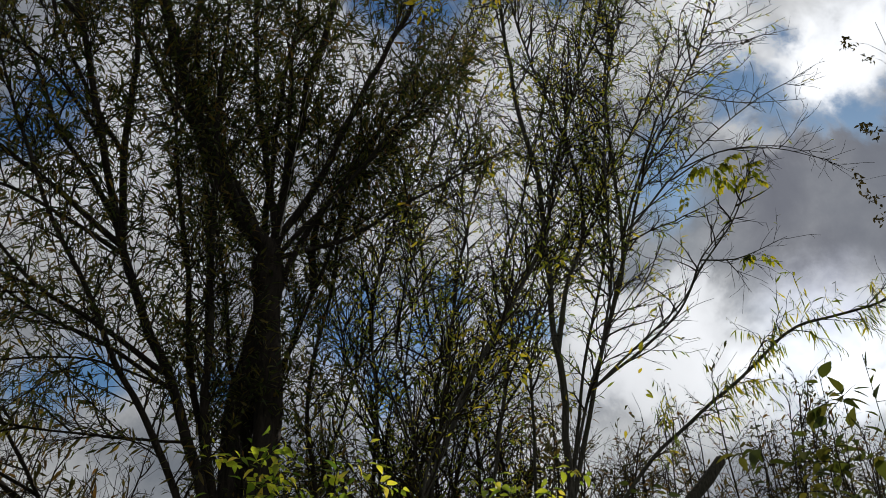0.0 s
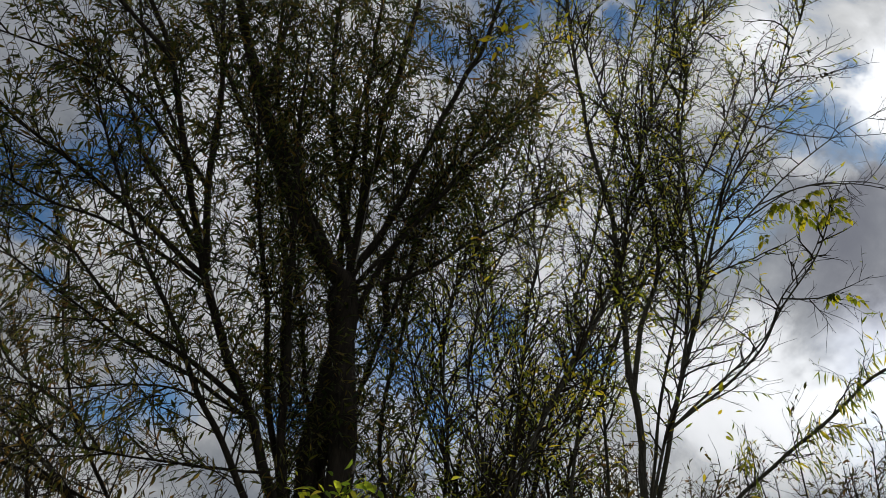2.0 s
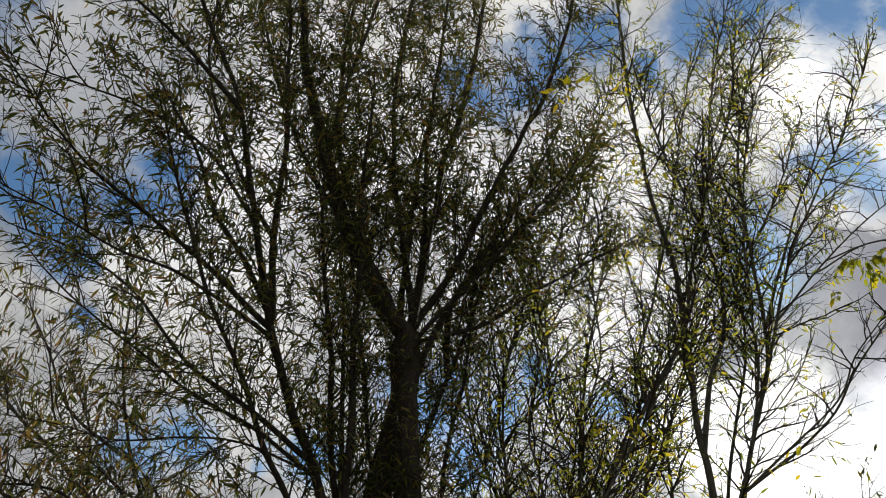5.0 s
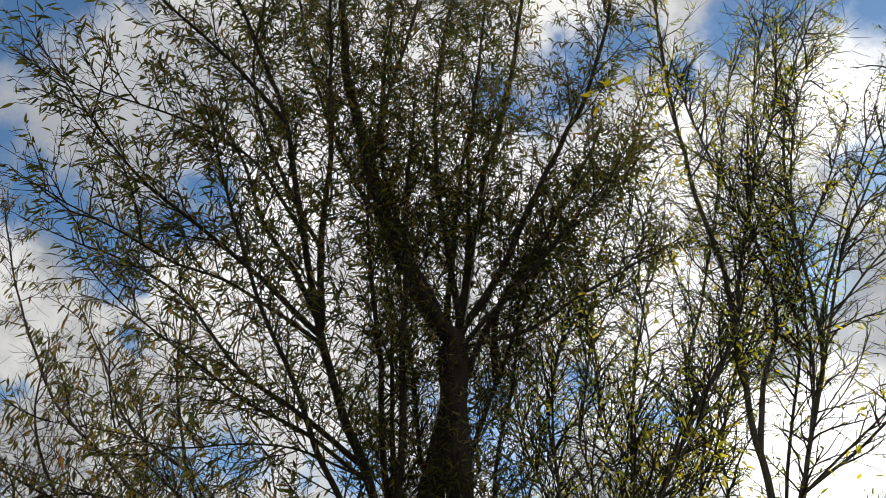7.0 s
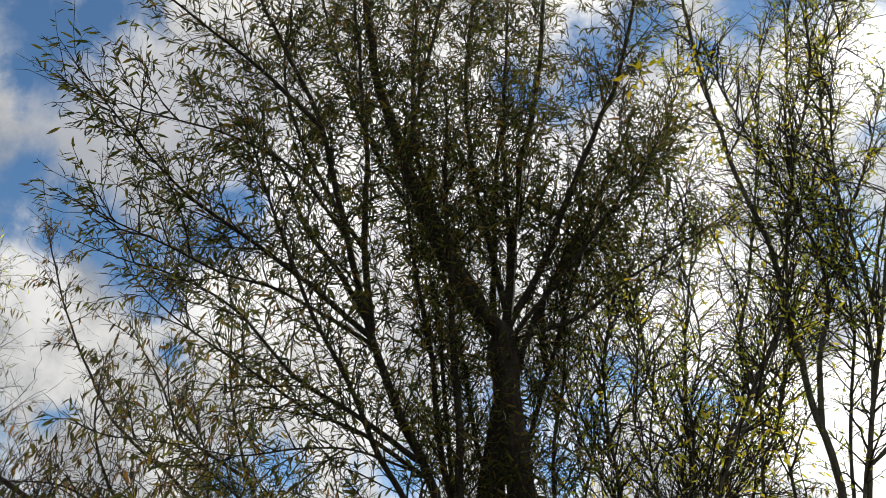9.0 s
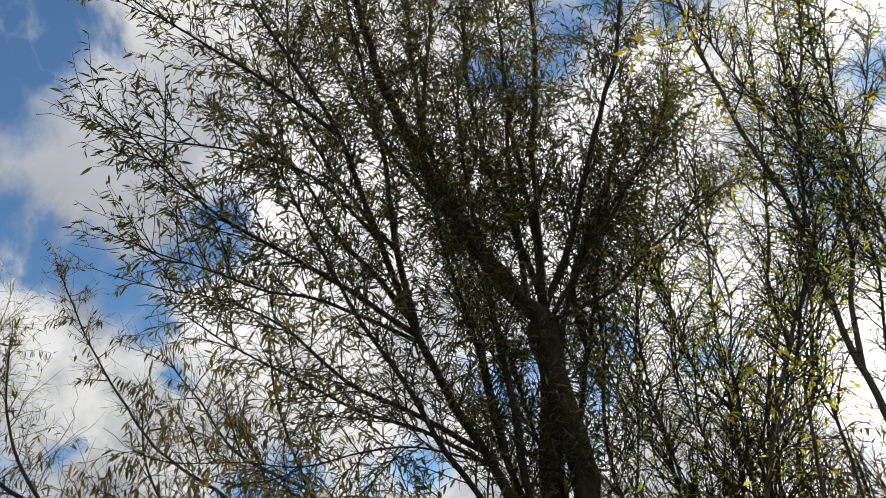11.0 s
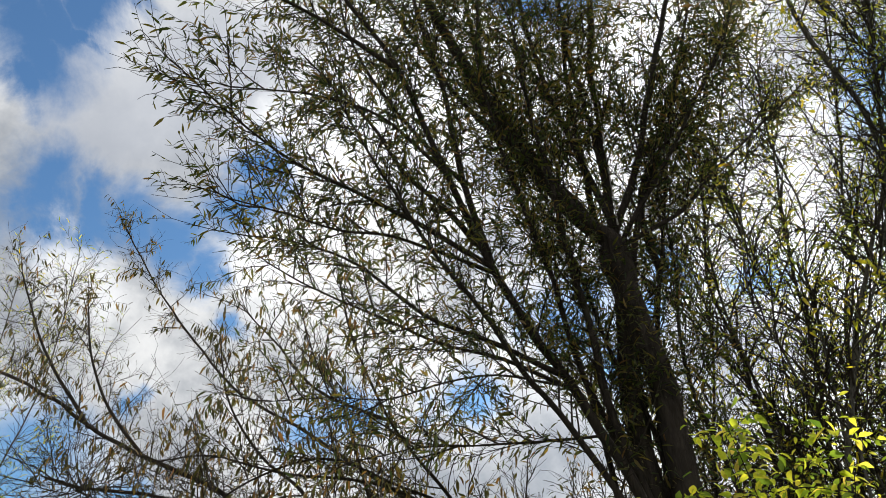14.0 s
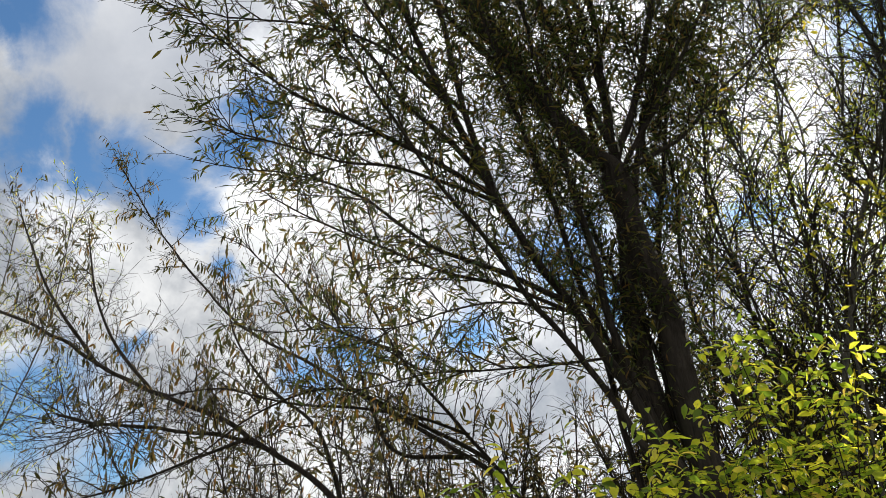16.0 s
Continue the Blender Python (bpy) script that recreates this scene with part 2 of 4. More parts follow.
class Pile:
    """Vertices and faces of one mesh."""

    def __init__(self):
        self.v, self.f, self.count = [], [], 0

    def add(self, verts, faces):
        self.v.append(verts)
        self.f.extend(faces + self.count if isinstance(faces, np.ndarray) else [[i + self.count for i in f] for f in faces])
        self.count += len(verts)

    def tube(self, line, r0, r1, sides=6, rough=0.0, power=1.0):
        n = len(line)
        along = np.gradient(line, axis=0)
        along /= np.linalg.norm(along, axis=1)[:, None] + 1e-9
        side = np.cross(along, (0.31, 0.17, 0.93) if abs(along[0][2]) < 0.9 else (1.0, 0.2, 0.1))
        side /= np.linalg.norm(side, axis=1)[:, None] + 1e-9
        other = np.cross(along, side)
        s = np.linspace(0, 1, n) ** power
        r = (r0 + (r1 - r0) * s)[:, None]
        if rough:
            r = r * (1 + rng.normal(0, rough, (n, sides)))
        ang = np.arange(sides) * 2 * np.pi / sides
        ring = line[:, None] + r[..., None] * (np.cos(ang)[None, :, None] * side[:, None] + np.sin(ang)[None, :, None] * other[:, None])
        i, j = np.meshgrid(np.arange(n - 1), np.arange(sides), indexing="ij")
        a, b = i * sides + j, i * sides + (j + 1) % sides
        faces = np.stack([a, b, b + sides, a + sides], -1).reshape(-1, 4)
        self.add(np.vstack([ring.reshape(-1, 3), line[-1:] + along[-1:] * float(r[-1].mean())]), faces)
        tip, last = self.count - 1, self.count - 1 - sides
        self.f.extend([[last + k, last + (k + 1) % sides, tip] for k in range(sides)])

    def mesh(self, name, mat, smooth=True):
        me = bpy.data.meshes.new(name)
        me.from_pydata(np.vstack(self.v).tolist(), [], [list(map(int, f)) for f in self.f])
        me.materials.append(mat)
        if smooth:
            me.polygons.foreach_set("use_smooth", [True] * len(me.polygons))
        return me


def unit(v):
    return v / (np.linalg.norm(v, axis=-1, keepdims=True) + 1e-9)


def leaves_mesh(name, mat, base, way, length, width, shape=((0.3, 0.9), (0.65, 0.75)), droop=0.15):
    """Many folded leaves in one mesh: a stalk end, two cross sections with a raised midrib, and a tip."""
    base, way = np.array(base), unit(np.array(way))
    length, width = np.array(length)[:, None], np.array(width)[:, None]
    n = len(base)
    side = unit(np.cross(way, np.array([0, 0, 1.0]) + rng.normal(0, 0.55, (n, 3))))
    up = np.cross(side, way)
    curl = rng.normal(droop, 0.12, (n, 1))
    rows = [base]
    for s, w in shape:
        mid = base + way * length * s - up * length * curl * s**2
        rows += [mid - side * width * w / 2 + up * width * 0.18, mid, mid + side * width * w / 2 + up * width * 0.18]
    rows.append(base + way * length - up * length * curl)
    verts = np.stack(rows, 1).reshape(-1, 3)
    one = [(0, 1, 2), (0, 2, 3), (1, 4, 5), (1, 5, 2), (2, 5, 6), (2, 6, 3), (4, 7, 5), (5, 7, 6)]
    faces = (np.arange(n)[:, None, None] * 8 + np.array(one)[None]).reshape(-1, 3)
    me = bpy.data.meshes.new(name)
    me.vertices.add(len(verts))
    me.vertices.foreach_set("co", verts.ravel())
    me.loops.add(faces.size)
    me.loops.foreach_set("vertex_index", faces.ravel())
    me.polygons.add(len(faces))
    me.polygons.foreach_set("loop_start", np.arange(0, faces.size, 3))
    me.materials.append(mat)
    me.update(calc_edges=True)
    me.validate()
    return me


def leaf_piece(name, mat, slender, fold, droop):
    """One leaf of unit length along x, for leaves that are objects of their own."""
    rows = [(0.0, 0.06), (0.12, 0.66), (0.22, 0.80), (0.34, 1.02), (0.44, 0.90), (0.58, 0.86), (0.68, 0.62), (0.82, 0.44)]
    v, f = [(-0.22, 0.0, 0.0)], []
    for s, w in rows:
        z = -droop * s * s
        v += [(s, -w * slender / 2, z + w * fold), (s, 0.0, z), (s, w * slender / 2, z + w * fold)]
    v.append((1.0, 0.0, -droop))
    f += [(0, 1, 2), (0, 2, 3)]
    for k in range(len(rows) - 1):
        a = 1 + 3 * k
        f += [(a, a + 3, a + 4, a + 1), (a + 1, a + 4, a + 5, a + 2)]
    a, tip = 1 + 3 * (len(rows) - 1), len(v) - 1
    f += [(a, tip, a + 1), (a + 1, tip, a + 2)]
    me = bpy.data.meshes.new(name)
    me.from_pydata(v, [], f)
    me.materials.append(mat)
    me.polygons.foreach_set("use_smooth", [True] * len(me.polygons))
    return me


def place_leaf(me, parent, at, way, length, roll):
    """A leaf object at a place under its plant."""
    ob = new("leaf", me)
    ob.parent = parent
    turn = Vector(way).to_track_quat("X", "Z").to_matrix().to_4x4()
    ob.matrix_basis = Matrix.Translation(at) @ turn @ Matrix.Rotation(roll, 4, "X") @ Matrix.Scale(length, 4)
    return ob


def part(name, me, parent, label="", kind=""):
    ob = new(name, me)
    ob.parent = parent
    return tagged(ob, label, kind=kind)


class Plant:
    """A tree or shrub: its root object, its limbs, and the shoots and leaves gathered from all of them."""

    def __init__(self, name, label, category, at, wood, leaf, group=""):
        self.root = tagged(new(name), label, category, group)
        self.root.location = at
        self.off = np.array(at, float)
        self.wood, self.leaf, self.taper = wood, leaf, 0.8
        self.twigs, self.base, self.way, self.len, self.wid = Pile(), [], [], [], []

    def stem(self, kind, points, r0, r1, sides=9, label=""):
        line = curve(points, 0.09, min(0.012, r1 * 0.6)) - self.off
        pile = Pile()
        pile.tube(line, r0, r1, sides, 0.03, self.taper)
        self.last = part(kind, pile.mesh(kind, self.wood), self.root, label)
        return line + self.off

    def leaf_run(self, line, spacing, length, slender, start=0.15, spread=0.75, hang=0.25):
        seg = np.linalg.norm(np.diff(line, axis=0), axis=1)
        run = np.r_[0, np.cumsum(seg)]
        spots = np.arange(run[-1] * start + rng.uniform(0, spacing), run[-1], spacing)
        if not len(spots):
            return
        spots = spots + rng.uniform(-0.4, 0.4, len(spots)) * spacing
        pos = np.stack([np.interp(spots, run, line[:, k]) for k in range(3)], 1)
        ahead = unit(np.stack([np.interp(spots + 0.02, run, line[:, k]) for k in range(3)], 1) - np.stack([np.interp(spots - 0.02, run, line[:, k]) for k in range(3)], 1))
        out = unit(np.cross(ahead, rng.normal(0, 1, pos.shape)))
        way = unit(ahead + out * spread * rng.uniform(0.5, 1.3, (len(pos), 1)) + np.array([0, 0, -hang]) * rng.uniform(0, 2, (len(pos), 1)) + rng.normal(0, 0.18, pos.shape))
        size = length * rng.uniform(0.5, 1.2, len(pos))
        self.base += list(pos - self.off)
        self.way += list(way)
        self.len += list(size)
        self.wid += list(size * slender * rng.uniform(0.75, 1.2, len(pos)))

    def wander(self, start, way, length, steps, kink, bend, turn=0.0):
        """A thin crooked line: short straight pieces with a bend at each bud."""
        line, p, d = [np.array(start, float)], np.array(start, float), unit(np.array(way, float))
        for _ in range(steps):
            d = unit(d + (np.array([0, 0, bend]) + turn) / steps + rng.normal(0, kink, 3))
            p = p + d * length / steps
            line.append(p)
        return np.array(line)

    def side_way(self, line, i, low, high, bend):
        ahead = unit(line[min(i + 1, len(line) - 1)] - line[max(0, i - 1)])
        out = unit(np.cross(ahead, rng.normal(0, 1, 3)))
        return unit(ahead * rng.uniform(0.6, 1.2) + out * rng.uniform(low, high) + np.array([0, 0, bend * 0.5]))

    def shoot(self, start, way, length, r, leafy, bend, twigs=4, twig_len=0.3, gap=0.035, leaf=0.09, slender=0.17, curl=0.0, hang=0.25, spurs=1, kink=0.1):
        """One shoot with crooked side twigs and short spurs; bend lifts (or lets hang) its end."""
        line = self.wander(start, way, length, max(4, int(length / 0.1)), kink, bend, rng.normal(0, 0.05 + curl, 3))
        self.twigs.tube(line - self.off, r, max(0.0018, r * 0.38), 4)
        if rng.random() < leafy:
            self.leaf_run(line, gap, leaf, slender, 0.2, 0.85, hang)
        for k in range(twigs):
            at = 0.15 + 0.8 * (k + rng.uniform(0.1, 0.9)) / max(1, twigs)
            i = int(at * (len(line) - 1))
            size = twig_len * rng.uniform(0.4, 1.35)
            small = self.wander(line[i], self.side_way(line, i, 0.4, 1.0, bend), size, 4, kink * 1.5, bend)
            self.twigs.tube(small - self.off, max(0.0024, r * 0.5), 0.0015, 3)
            if rng.random() < leafy:
                self.leaf_run(small, gap, leaf, slender, 0.1, 0.85, hang)
            for _ in range(spurs):
                m = int(rng.integers(1, 4))
                spur = self.wander(small[m], self.side_way(small, m, 0.6, 1.3, bend), size * rng.uniform(0.25, 0.55), 2, kink * 1.5, bend)
                self.twigs.tube(spur - self.off, 0.0018, 0.0012, 3)
                if rng.random() < leafy * 0.8:
                    self.leaf_run(spur, gap, leaf * 0.9, slender, 0.1, 0.85, hang)

    def shoots(self, line, spacing, length, start=0.15, up=0.5, spread=0.8, ahead=0.7, r=0.006, leafy=0.9, bend=0.3, shrink=0.45, **more):
        """Shoots all along a limb."""
        seg = np.r_[0, np.cumsum(np.linalg.norm(np.diff(line, axis=0), axis=1))]
        for s in np.arange(seg[-1] * start, seg[-1], spacing):
            s = min(seg[-1], s + rng.uniform(-0.4, 0.4) * spacing)
            p = np.array([np.interp(s, seg, line[:, k]) for k in range(3)])
            q = np.array([np.interp(s + 0.05, seg, line[:, k]) for k in range(3)])
            o = np.array([np.interp(s - 0.05, seg, line[:, k]) for k in range(3)])
            d = unit(q - o)
            out = unit(np.cross(d, rng.normal(0, 1, 3)))
            way = d * ahead + out * spread * rng.uniform(0.5, 1.2) + np.array([0, 0, up])
            self.shoot(p, way, length * rng.uniform(0.45, 1.25) * (1 - shrink * s / seg[-1]), r * rng.uniform(0.7, 1.2), leafy, bend, **more)
        end = line[-1]
        self.shoot(end, unit(line[-1] - line[-3]) + np.array([0, 0, up * 0.3]), length * (1 - shrink) * 0.9, r, leafy, bend, **more)

    def close(self, twig_label="", leaf_label="", limb=None):
        """Hang the shoots and leaves gathered so far on a limb, or on the whole plant."""
        on = limb or self.root
        if self.twigs.count:
            part("twigwork", self.twigs.mesh("twigwork", TWIG), on, twig_label, "stuff")
        if self.base:
            part("foliage", leaves_mesh("foliage", self.leaf, self.base, self.way, self.len, self.wid), on, leaf_label, "stuff")
        self.twigs, self.base, self.way, self.len, self.wid = Pile(), [], [], [], []


# ---- ground ----
def build_ground():
    bm = bmesh.new()
    bmesh.ops.create_grid(bm, x_segments=60, y_segments=60, size=60)
    for v in bm.verts:
        v.co.z = 0.05 * noise.noise(v.co * 0.3) * (1 if abs(v.co.x) < 58 and abs(v.co.y) < 58 else 0)
    edges = [e for e in bm.edges if e.is_boundary]
    made = bmesh.ops.extrude_edge_only(bm, edges=edges)["geom"]
    for v in made:
        if isinstance(v, bmesh.types.BMVert):
            v.co.x *= 60
            v.co.y *= 60
    me = bpy.data.meshes.new("ground")
    bm.to_mesh(me)
    bm.free()
    me.materials.append(ground_material())
    tagged(new("ground", me), "rough autumn meadow grass around the trees", "ground", kind="structure")


build_ground()


# ---- the large willow ----
willow = Plant("willow_tree", "large many-stemmed willow with dark bark and narrow green leaves", "tree", (0.5, 5.05, 0), BARK, LEAF_WILLOW)


def willow_limb(kind, r0, r1, *points):
    low = points[0][2] < 0
    if kind == "limb" and (Vector(points[0]) - Vector((0.25, 5.09, 4.53))).length < 0.22:
        # The limbs swell out of the head of the trunk.
        points = ((0.26 + 0.3 * (points[0][0] - 0.25), 5.08, 4.12), *points)
        r0 *= 1.25
    line = willow.stem(kind, points, r0 * (1.2 if low and kind == "limb" else 1.0), r1, 12 if r0 > 0.04 else 8)
    if kind == "limb":
        top, aside = points[0][2] > 4.0 and points[0][1] > 4.95, points[-1][0] < -1.6
        willow.shoots(line, (0.066 if top else 0.076) * (1.12 if aside else 1.0), 0.85, start=0.48 if low else 0.2, up=0.3, spread=0.95, ahead=0.65, r=0.0058, leafy=0.78, bend=0.22, twigs=6, twig_len=0.36, gap=0.050, leaf=0.085, slender=0.21, curl=0.35, hang=0.7)
        willow.close(limb=willow.last)


willow_limb("trunk", 0.0880, 0.0960, (0.40, 5, -0.1), (0.40, 5, 1.29), (0.38, 5, 2.35), (0.37, 5.02, 2.8), (0.36, 5.04, 3.38), (0.31, 5.06, 3.85), (0.25, 5.08, 4.31), (0.23, 5.1, 4.46))
willow_limb("trunk", 0.0900, 0.0680, (0.32, 5.15, -0.1), (0.28, 5.15, 1.2), (0.21, 5.15, 2.3), (0.17, 5.15, 2.85), (0.15, 5.14, 3.3), (0.17, 5.13, 3.7), (0.23, 5.11, 4.1))
willow_limb("limb", 0.0640, 0.0185, (0.27, 5.09, 4.49), (-0, 4.99, 4.77), (-0.3, 4.89, 5.29), (-0.57, 4.8, 5.89), (-0.86, 4.7, 6.7), (-1.07, 4.6, 7.65), (-1.25, 4.5, 8.87))
willow_limb("limb", 0.0315, 0.0164, (0.26, 5.1, 4.53), (0.33, 5.14, 5.39), (0.38, 5.18, 6.28), (0.54, 5.22, 7.35), (0.64, 5.26, 8.62), (0.73, 5.3, 10.29))
willow_limb("limb", 0.0279, 0.0120, (0.27, 5.1, 4.62), (0.53, 5.02, 5.15), (0.77, 4.93, 5.84), (1.03, 4.85, 6.54), (1.21, 4.77, 7.03), (1.42, 4.68, 8.07), (1.54, 4.6, 8.98))
willow_limb("limb", 0.0189, 0.0082, (0.27, 5.09, 4.47), (0.85, 5.24, 4.84), (1.22, 5.4, 5.28), (1.62, 5.55, 5.67), (2.23, 5.7, 6.23))
willow_limb("limb", 0.0276, 0.0102, (0.28, 5.1, 4.7), (0.1, 5.08, 5.45), (-0.05, 5.05, 6.28), (-0.13, 5.03, 7.26), (-0.07, 5, 9.01))
willow_limb("limb", 0.0240, 0.0093, (0.42, 5.13, 4.57), (0.67, 5.22, 5.19), (1.01, 5.31, 5.74), (1.44, 5.41, 6.34), (1.87, 5.5, 7.25))
willow_limb("limb", 0.0527, 0.0163, (0.24, 5.35, -0.1), (0.24, 5.35, 1.36), (0.23, 5.35, 2.48), (0.23, 5.32, 3.2), (0.27, 5.3, 3.89), (0.24, 5.28, 4.31), (0.17, 5.25, 5.04), (0.17, 5.22, 6.01), (0.22, 5.2, 6.9))
willow_limb("limb", 0.0433, 0.0110, (0.46, 5, -0.1), (0.35, 5, 1.4), (0.14, 5, 2.54), (-0.02, 4.92, 3.18), (-0.05, 4.83, 3.68), (-0.11, 4.75, 4.17), (-0.15, 4.67, 4.74), (-0.22, 4.58, 5.47), (-0.27, 4.5, 6.34))
willow_limb("limb", 0.0466, 0.0116, (0.66, 4.9, -0.1), (0.36, 4.9, 1.8), (-0.2, 4.9, 3.28), (-0.45, 4.74, 3.74), (-0.68, 4.59, 4.27), (-0.86, 4.43, 4.8), (-1.03, 4.27, 5.33), (-1.2, 4.11, 5.79), (-1.53, 3.96, 6.35), (-1.82, 3.8, 6.9))
willow_limb("limb", 0.0403, 0.0089, (0.44, 5.1, -0.1), (0.3, 5.1, 1.56), (0.04, 5.1, 2.84), (-0.16, 4.98, 3.54), (-0.22, 4.86, 3.93), (-0.31, 4.74, 4.38), (-0.46, 4.62, 5.02), (-0.57, 4.5, 5.75))
willow_limb("limb", 0.0227, 0.0046, (-0.64, 4.61, 4.19), (-1.11, 4.37, 4.47), (-1.47, 4.13, 4.62), (-1.84, 3.88, 4.76), (-2.13, 3.64, 4.95), (-2.36, 3.4, 5.14))
willow_limb("limb", 0.0165, 0.0044, (-0.62, 4.62, 4.14), (-1.24, 4.42, 4.4), (-1.64, 4.21, 4.41), (-1.95, 4.01, 4.47), (-2.21, 3.8, 4.47))
willow_limb("limb", 0.0215, 0.0049, (-0.3, 4.84, 3.46), (-0.75, 4.75, 3.73), (-1.14, 4.66, 3.92), (-1.57, 4.57, 4.33), (-2.03, 4.49, 4.55), (-2.33, 4.4, 4.59))
willow_limb("limb", 0.0168, 0.0050, (-0.25, 4.87, 3.37), (-0.66, 4.81, 3.6), (-1.08, 4.76, 3.76), (-1.54, 4.71, 4.03), (-1.84, 4.65, 4.19), (-2.23, 4.6, 4.46))
willow_limb("limb", 0.0206, 0.0054, (-1.17, 4.15, 5.7), (-1.54, 3.96, 5.97), (-1.87, 3.77, 6.14), (-2.2, 3.59, 6.3), (-2.45, 3.4, 6.36))
willow_limb("limb", 0.0158, 0.0047, (-0.89, 4.41, 4.88), (-1.3, 4.2, 5.31), (-1.69, 4, 5.4), (-1.98, 3.8, 5.34), (-2.19, 3.6, 5.23))
willow_limb("limb", 0.0105, 0.0045, (-0.12, 4.9, 3.05), (-0.55, 4.88, 3.05), (-0.88, 4.85, 3.06), (-1.25, 4.83, 3.08), (-1.5, 4.8, 3.05))
willow_limb("limb", 0.0092, 0.0031, (-0.29, 4.86, 3.39), (-0.71, 4.83, 3.51), (-1.05, 4.8, 3.49), (-1.44, 4.77, 3.41), (-1.81, 4.73, 3.45), (-2.19, 4.7, 3.46))
willow_limb("limb", 0.0323, 0.0080, (0.47, 5.2, -0.1), (0.41, 5.2, 1.43), (0.31, 5.2, 2.61), (0.23, 5.14, 3.22), (0.08, 5.08, 3.64), (-0.02, 5.02, 4.17), (-0.12, 4.96, 4.54), (-0.31, 4.9, 5.26))
willow_limb("limb", 0.0357, 0.0073, (0.67, 4.8, -0.1), (0.42, 4.8, 1.47), (-0.09, 4.8, 2.67), (-0.35, 4.67, 3.14), (-0.56, 4.53, 3.42), (-0.75, 4.4, 3.79), (-0.99, 4.27, 4.13), (-1.26, 4.13, 4.67), (-1.55, 4, 5.3))
willow_limb("limb", 0.0327, 0.0106, (0.14, 5.3, -0.1), (0.18, 5.3, 1.39), (0.27, 5.3, 2.52), (0.34, 5.32, 3.27), (0.43, 5.34, 3.79), (0.59, 5.36, 4.4), (0.8, 5.38, 5.17), (1.07, 5.4, 6.16))
willow_limb("limb", 0.0301, 0.0118, (0.59, 5.36, 4.4), (0.57, 5.42, 5.04), (0.83, 5.48, 5.67), (1.25, 5.54, 6.66), (1.55, 5.6, 7.49))
willow_limb("limb", 0.0253, 0.0118, (0.2, 5.07, 4.56), (-0.17, 5.03, 5.28), (-0.47, 4.98, 6.06), (-0.61, 4.94, 7.06), (-0.65, 4.9, 8.26))
willow_limb("limb", 0.0208, 0.0100, (0.27, 5.1, 4.57), (0.28, 5.12, 5.49), (0.23, 5.15, 6.52), (0.25, 5.17, 7.78), (0.27, 5.2, 9.33))
willow_limb("limb", 0.0234, 0.0069, (-0.69, 4.58, 4.3), (-0.93, 4.51, 4.66), (-1.21, 4.44, 4.99), (-1.44, 4.37, 5.45), (-1.89, 4.3, 6.08))
willow_limb("limb", 0.0277, 0.0114, (-0.67, 4.59, 4.24), (-0.78, 4.6, 4.88), (-0.86, 4.6, 5.69), (-1.01, 4.6, 6.65), (-1.24, 4.6, 7.99))
willow_limb("limb", 0.0219, 0.0091, (-0.3, 4.89, 5.29), (-0.65, 4.85, 5.75), (-0.99, 4.8, 6.38), (-1.36, 4.75, 7.34), (-1.67, 4.7, 8.47))
willow_limb("limb", 0.0230, 0.0090, (-0.57, 4.8, 5.89), (-0.53, 4.76, 6.65), (-0.43, 4.73, 7.53), (-0.38, 4.7, 8.54))
willow_limb("limb", 0.0184, 0.0080, (-0.79, 4.6, 4.92), (-1.11, 4.52, 5.38), (-1.39, 4.45, 5.88), (-1.61, 4.37, 6.57), (-1.69, 4.3, 7.54))
willow_limb("limb", 0.0265, 0.0095, (0.99, 5.4, -0.1), (0.9, 5.4, 1.58), (0.73, 5.4, 2.88), (0.63, 5.43, 3.43), (0.65, 5.45, 3.96), (0.74, 5.47, 4.55), (0.75, 5.5, 5.21))
willow_limb("limb", 0.0200, 0.0080, (0.30, 5.1, 4.5), (0.62, 5.0, 4.95), (0.88, 4.9, 5.3), (1.14, 4.82, 5.7), (1.42, 4.75, 6.15))
willow_limb("limb", 0.0300, 0.0100, (0.10, 5.5, -0.1), (0.06, 5.5, 1.6), (-0.05, 5.5, 3.2), (-0.16, 5.5, 4.1), (-0.26, 5.5, 4.9), (-0.44, 5.5, 5.7), (-0.66, 5.5, 6.6))
# The swollen head from which the limbs part.
def burl(at, size, seed):
    bm = bmesh.new()
    bmesh.ops.create_icosphere(bm, subdivisions=4, radius=1.0)
    for v in bm.verts:
        p = v.co * 1.9 + Vector((seed, 0, 0))
        v.co *= 1 + 0.30 * noise.noise(p) + 0.10 * noise.noise(p * 3.1)
        v.co = Vector([c * k for c, k in zip(v.co, size)]) + Vector(at) - Vector(willow.off)
    me = bpy.data.meshes.new("burl")
    bm.to_mesh(me)
    bm.free()
    me.materials.append(BARK)
    me.polygons.foreach_set("use_smooth", [True] * len(me.polygons))
    part("burl", me, willow.root, "knobbly swollen bark where the limbs part")


burl((0.235, 5.085, 4.38), (0.115, 0.105, 0.26), 3.0)
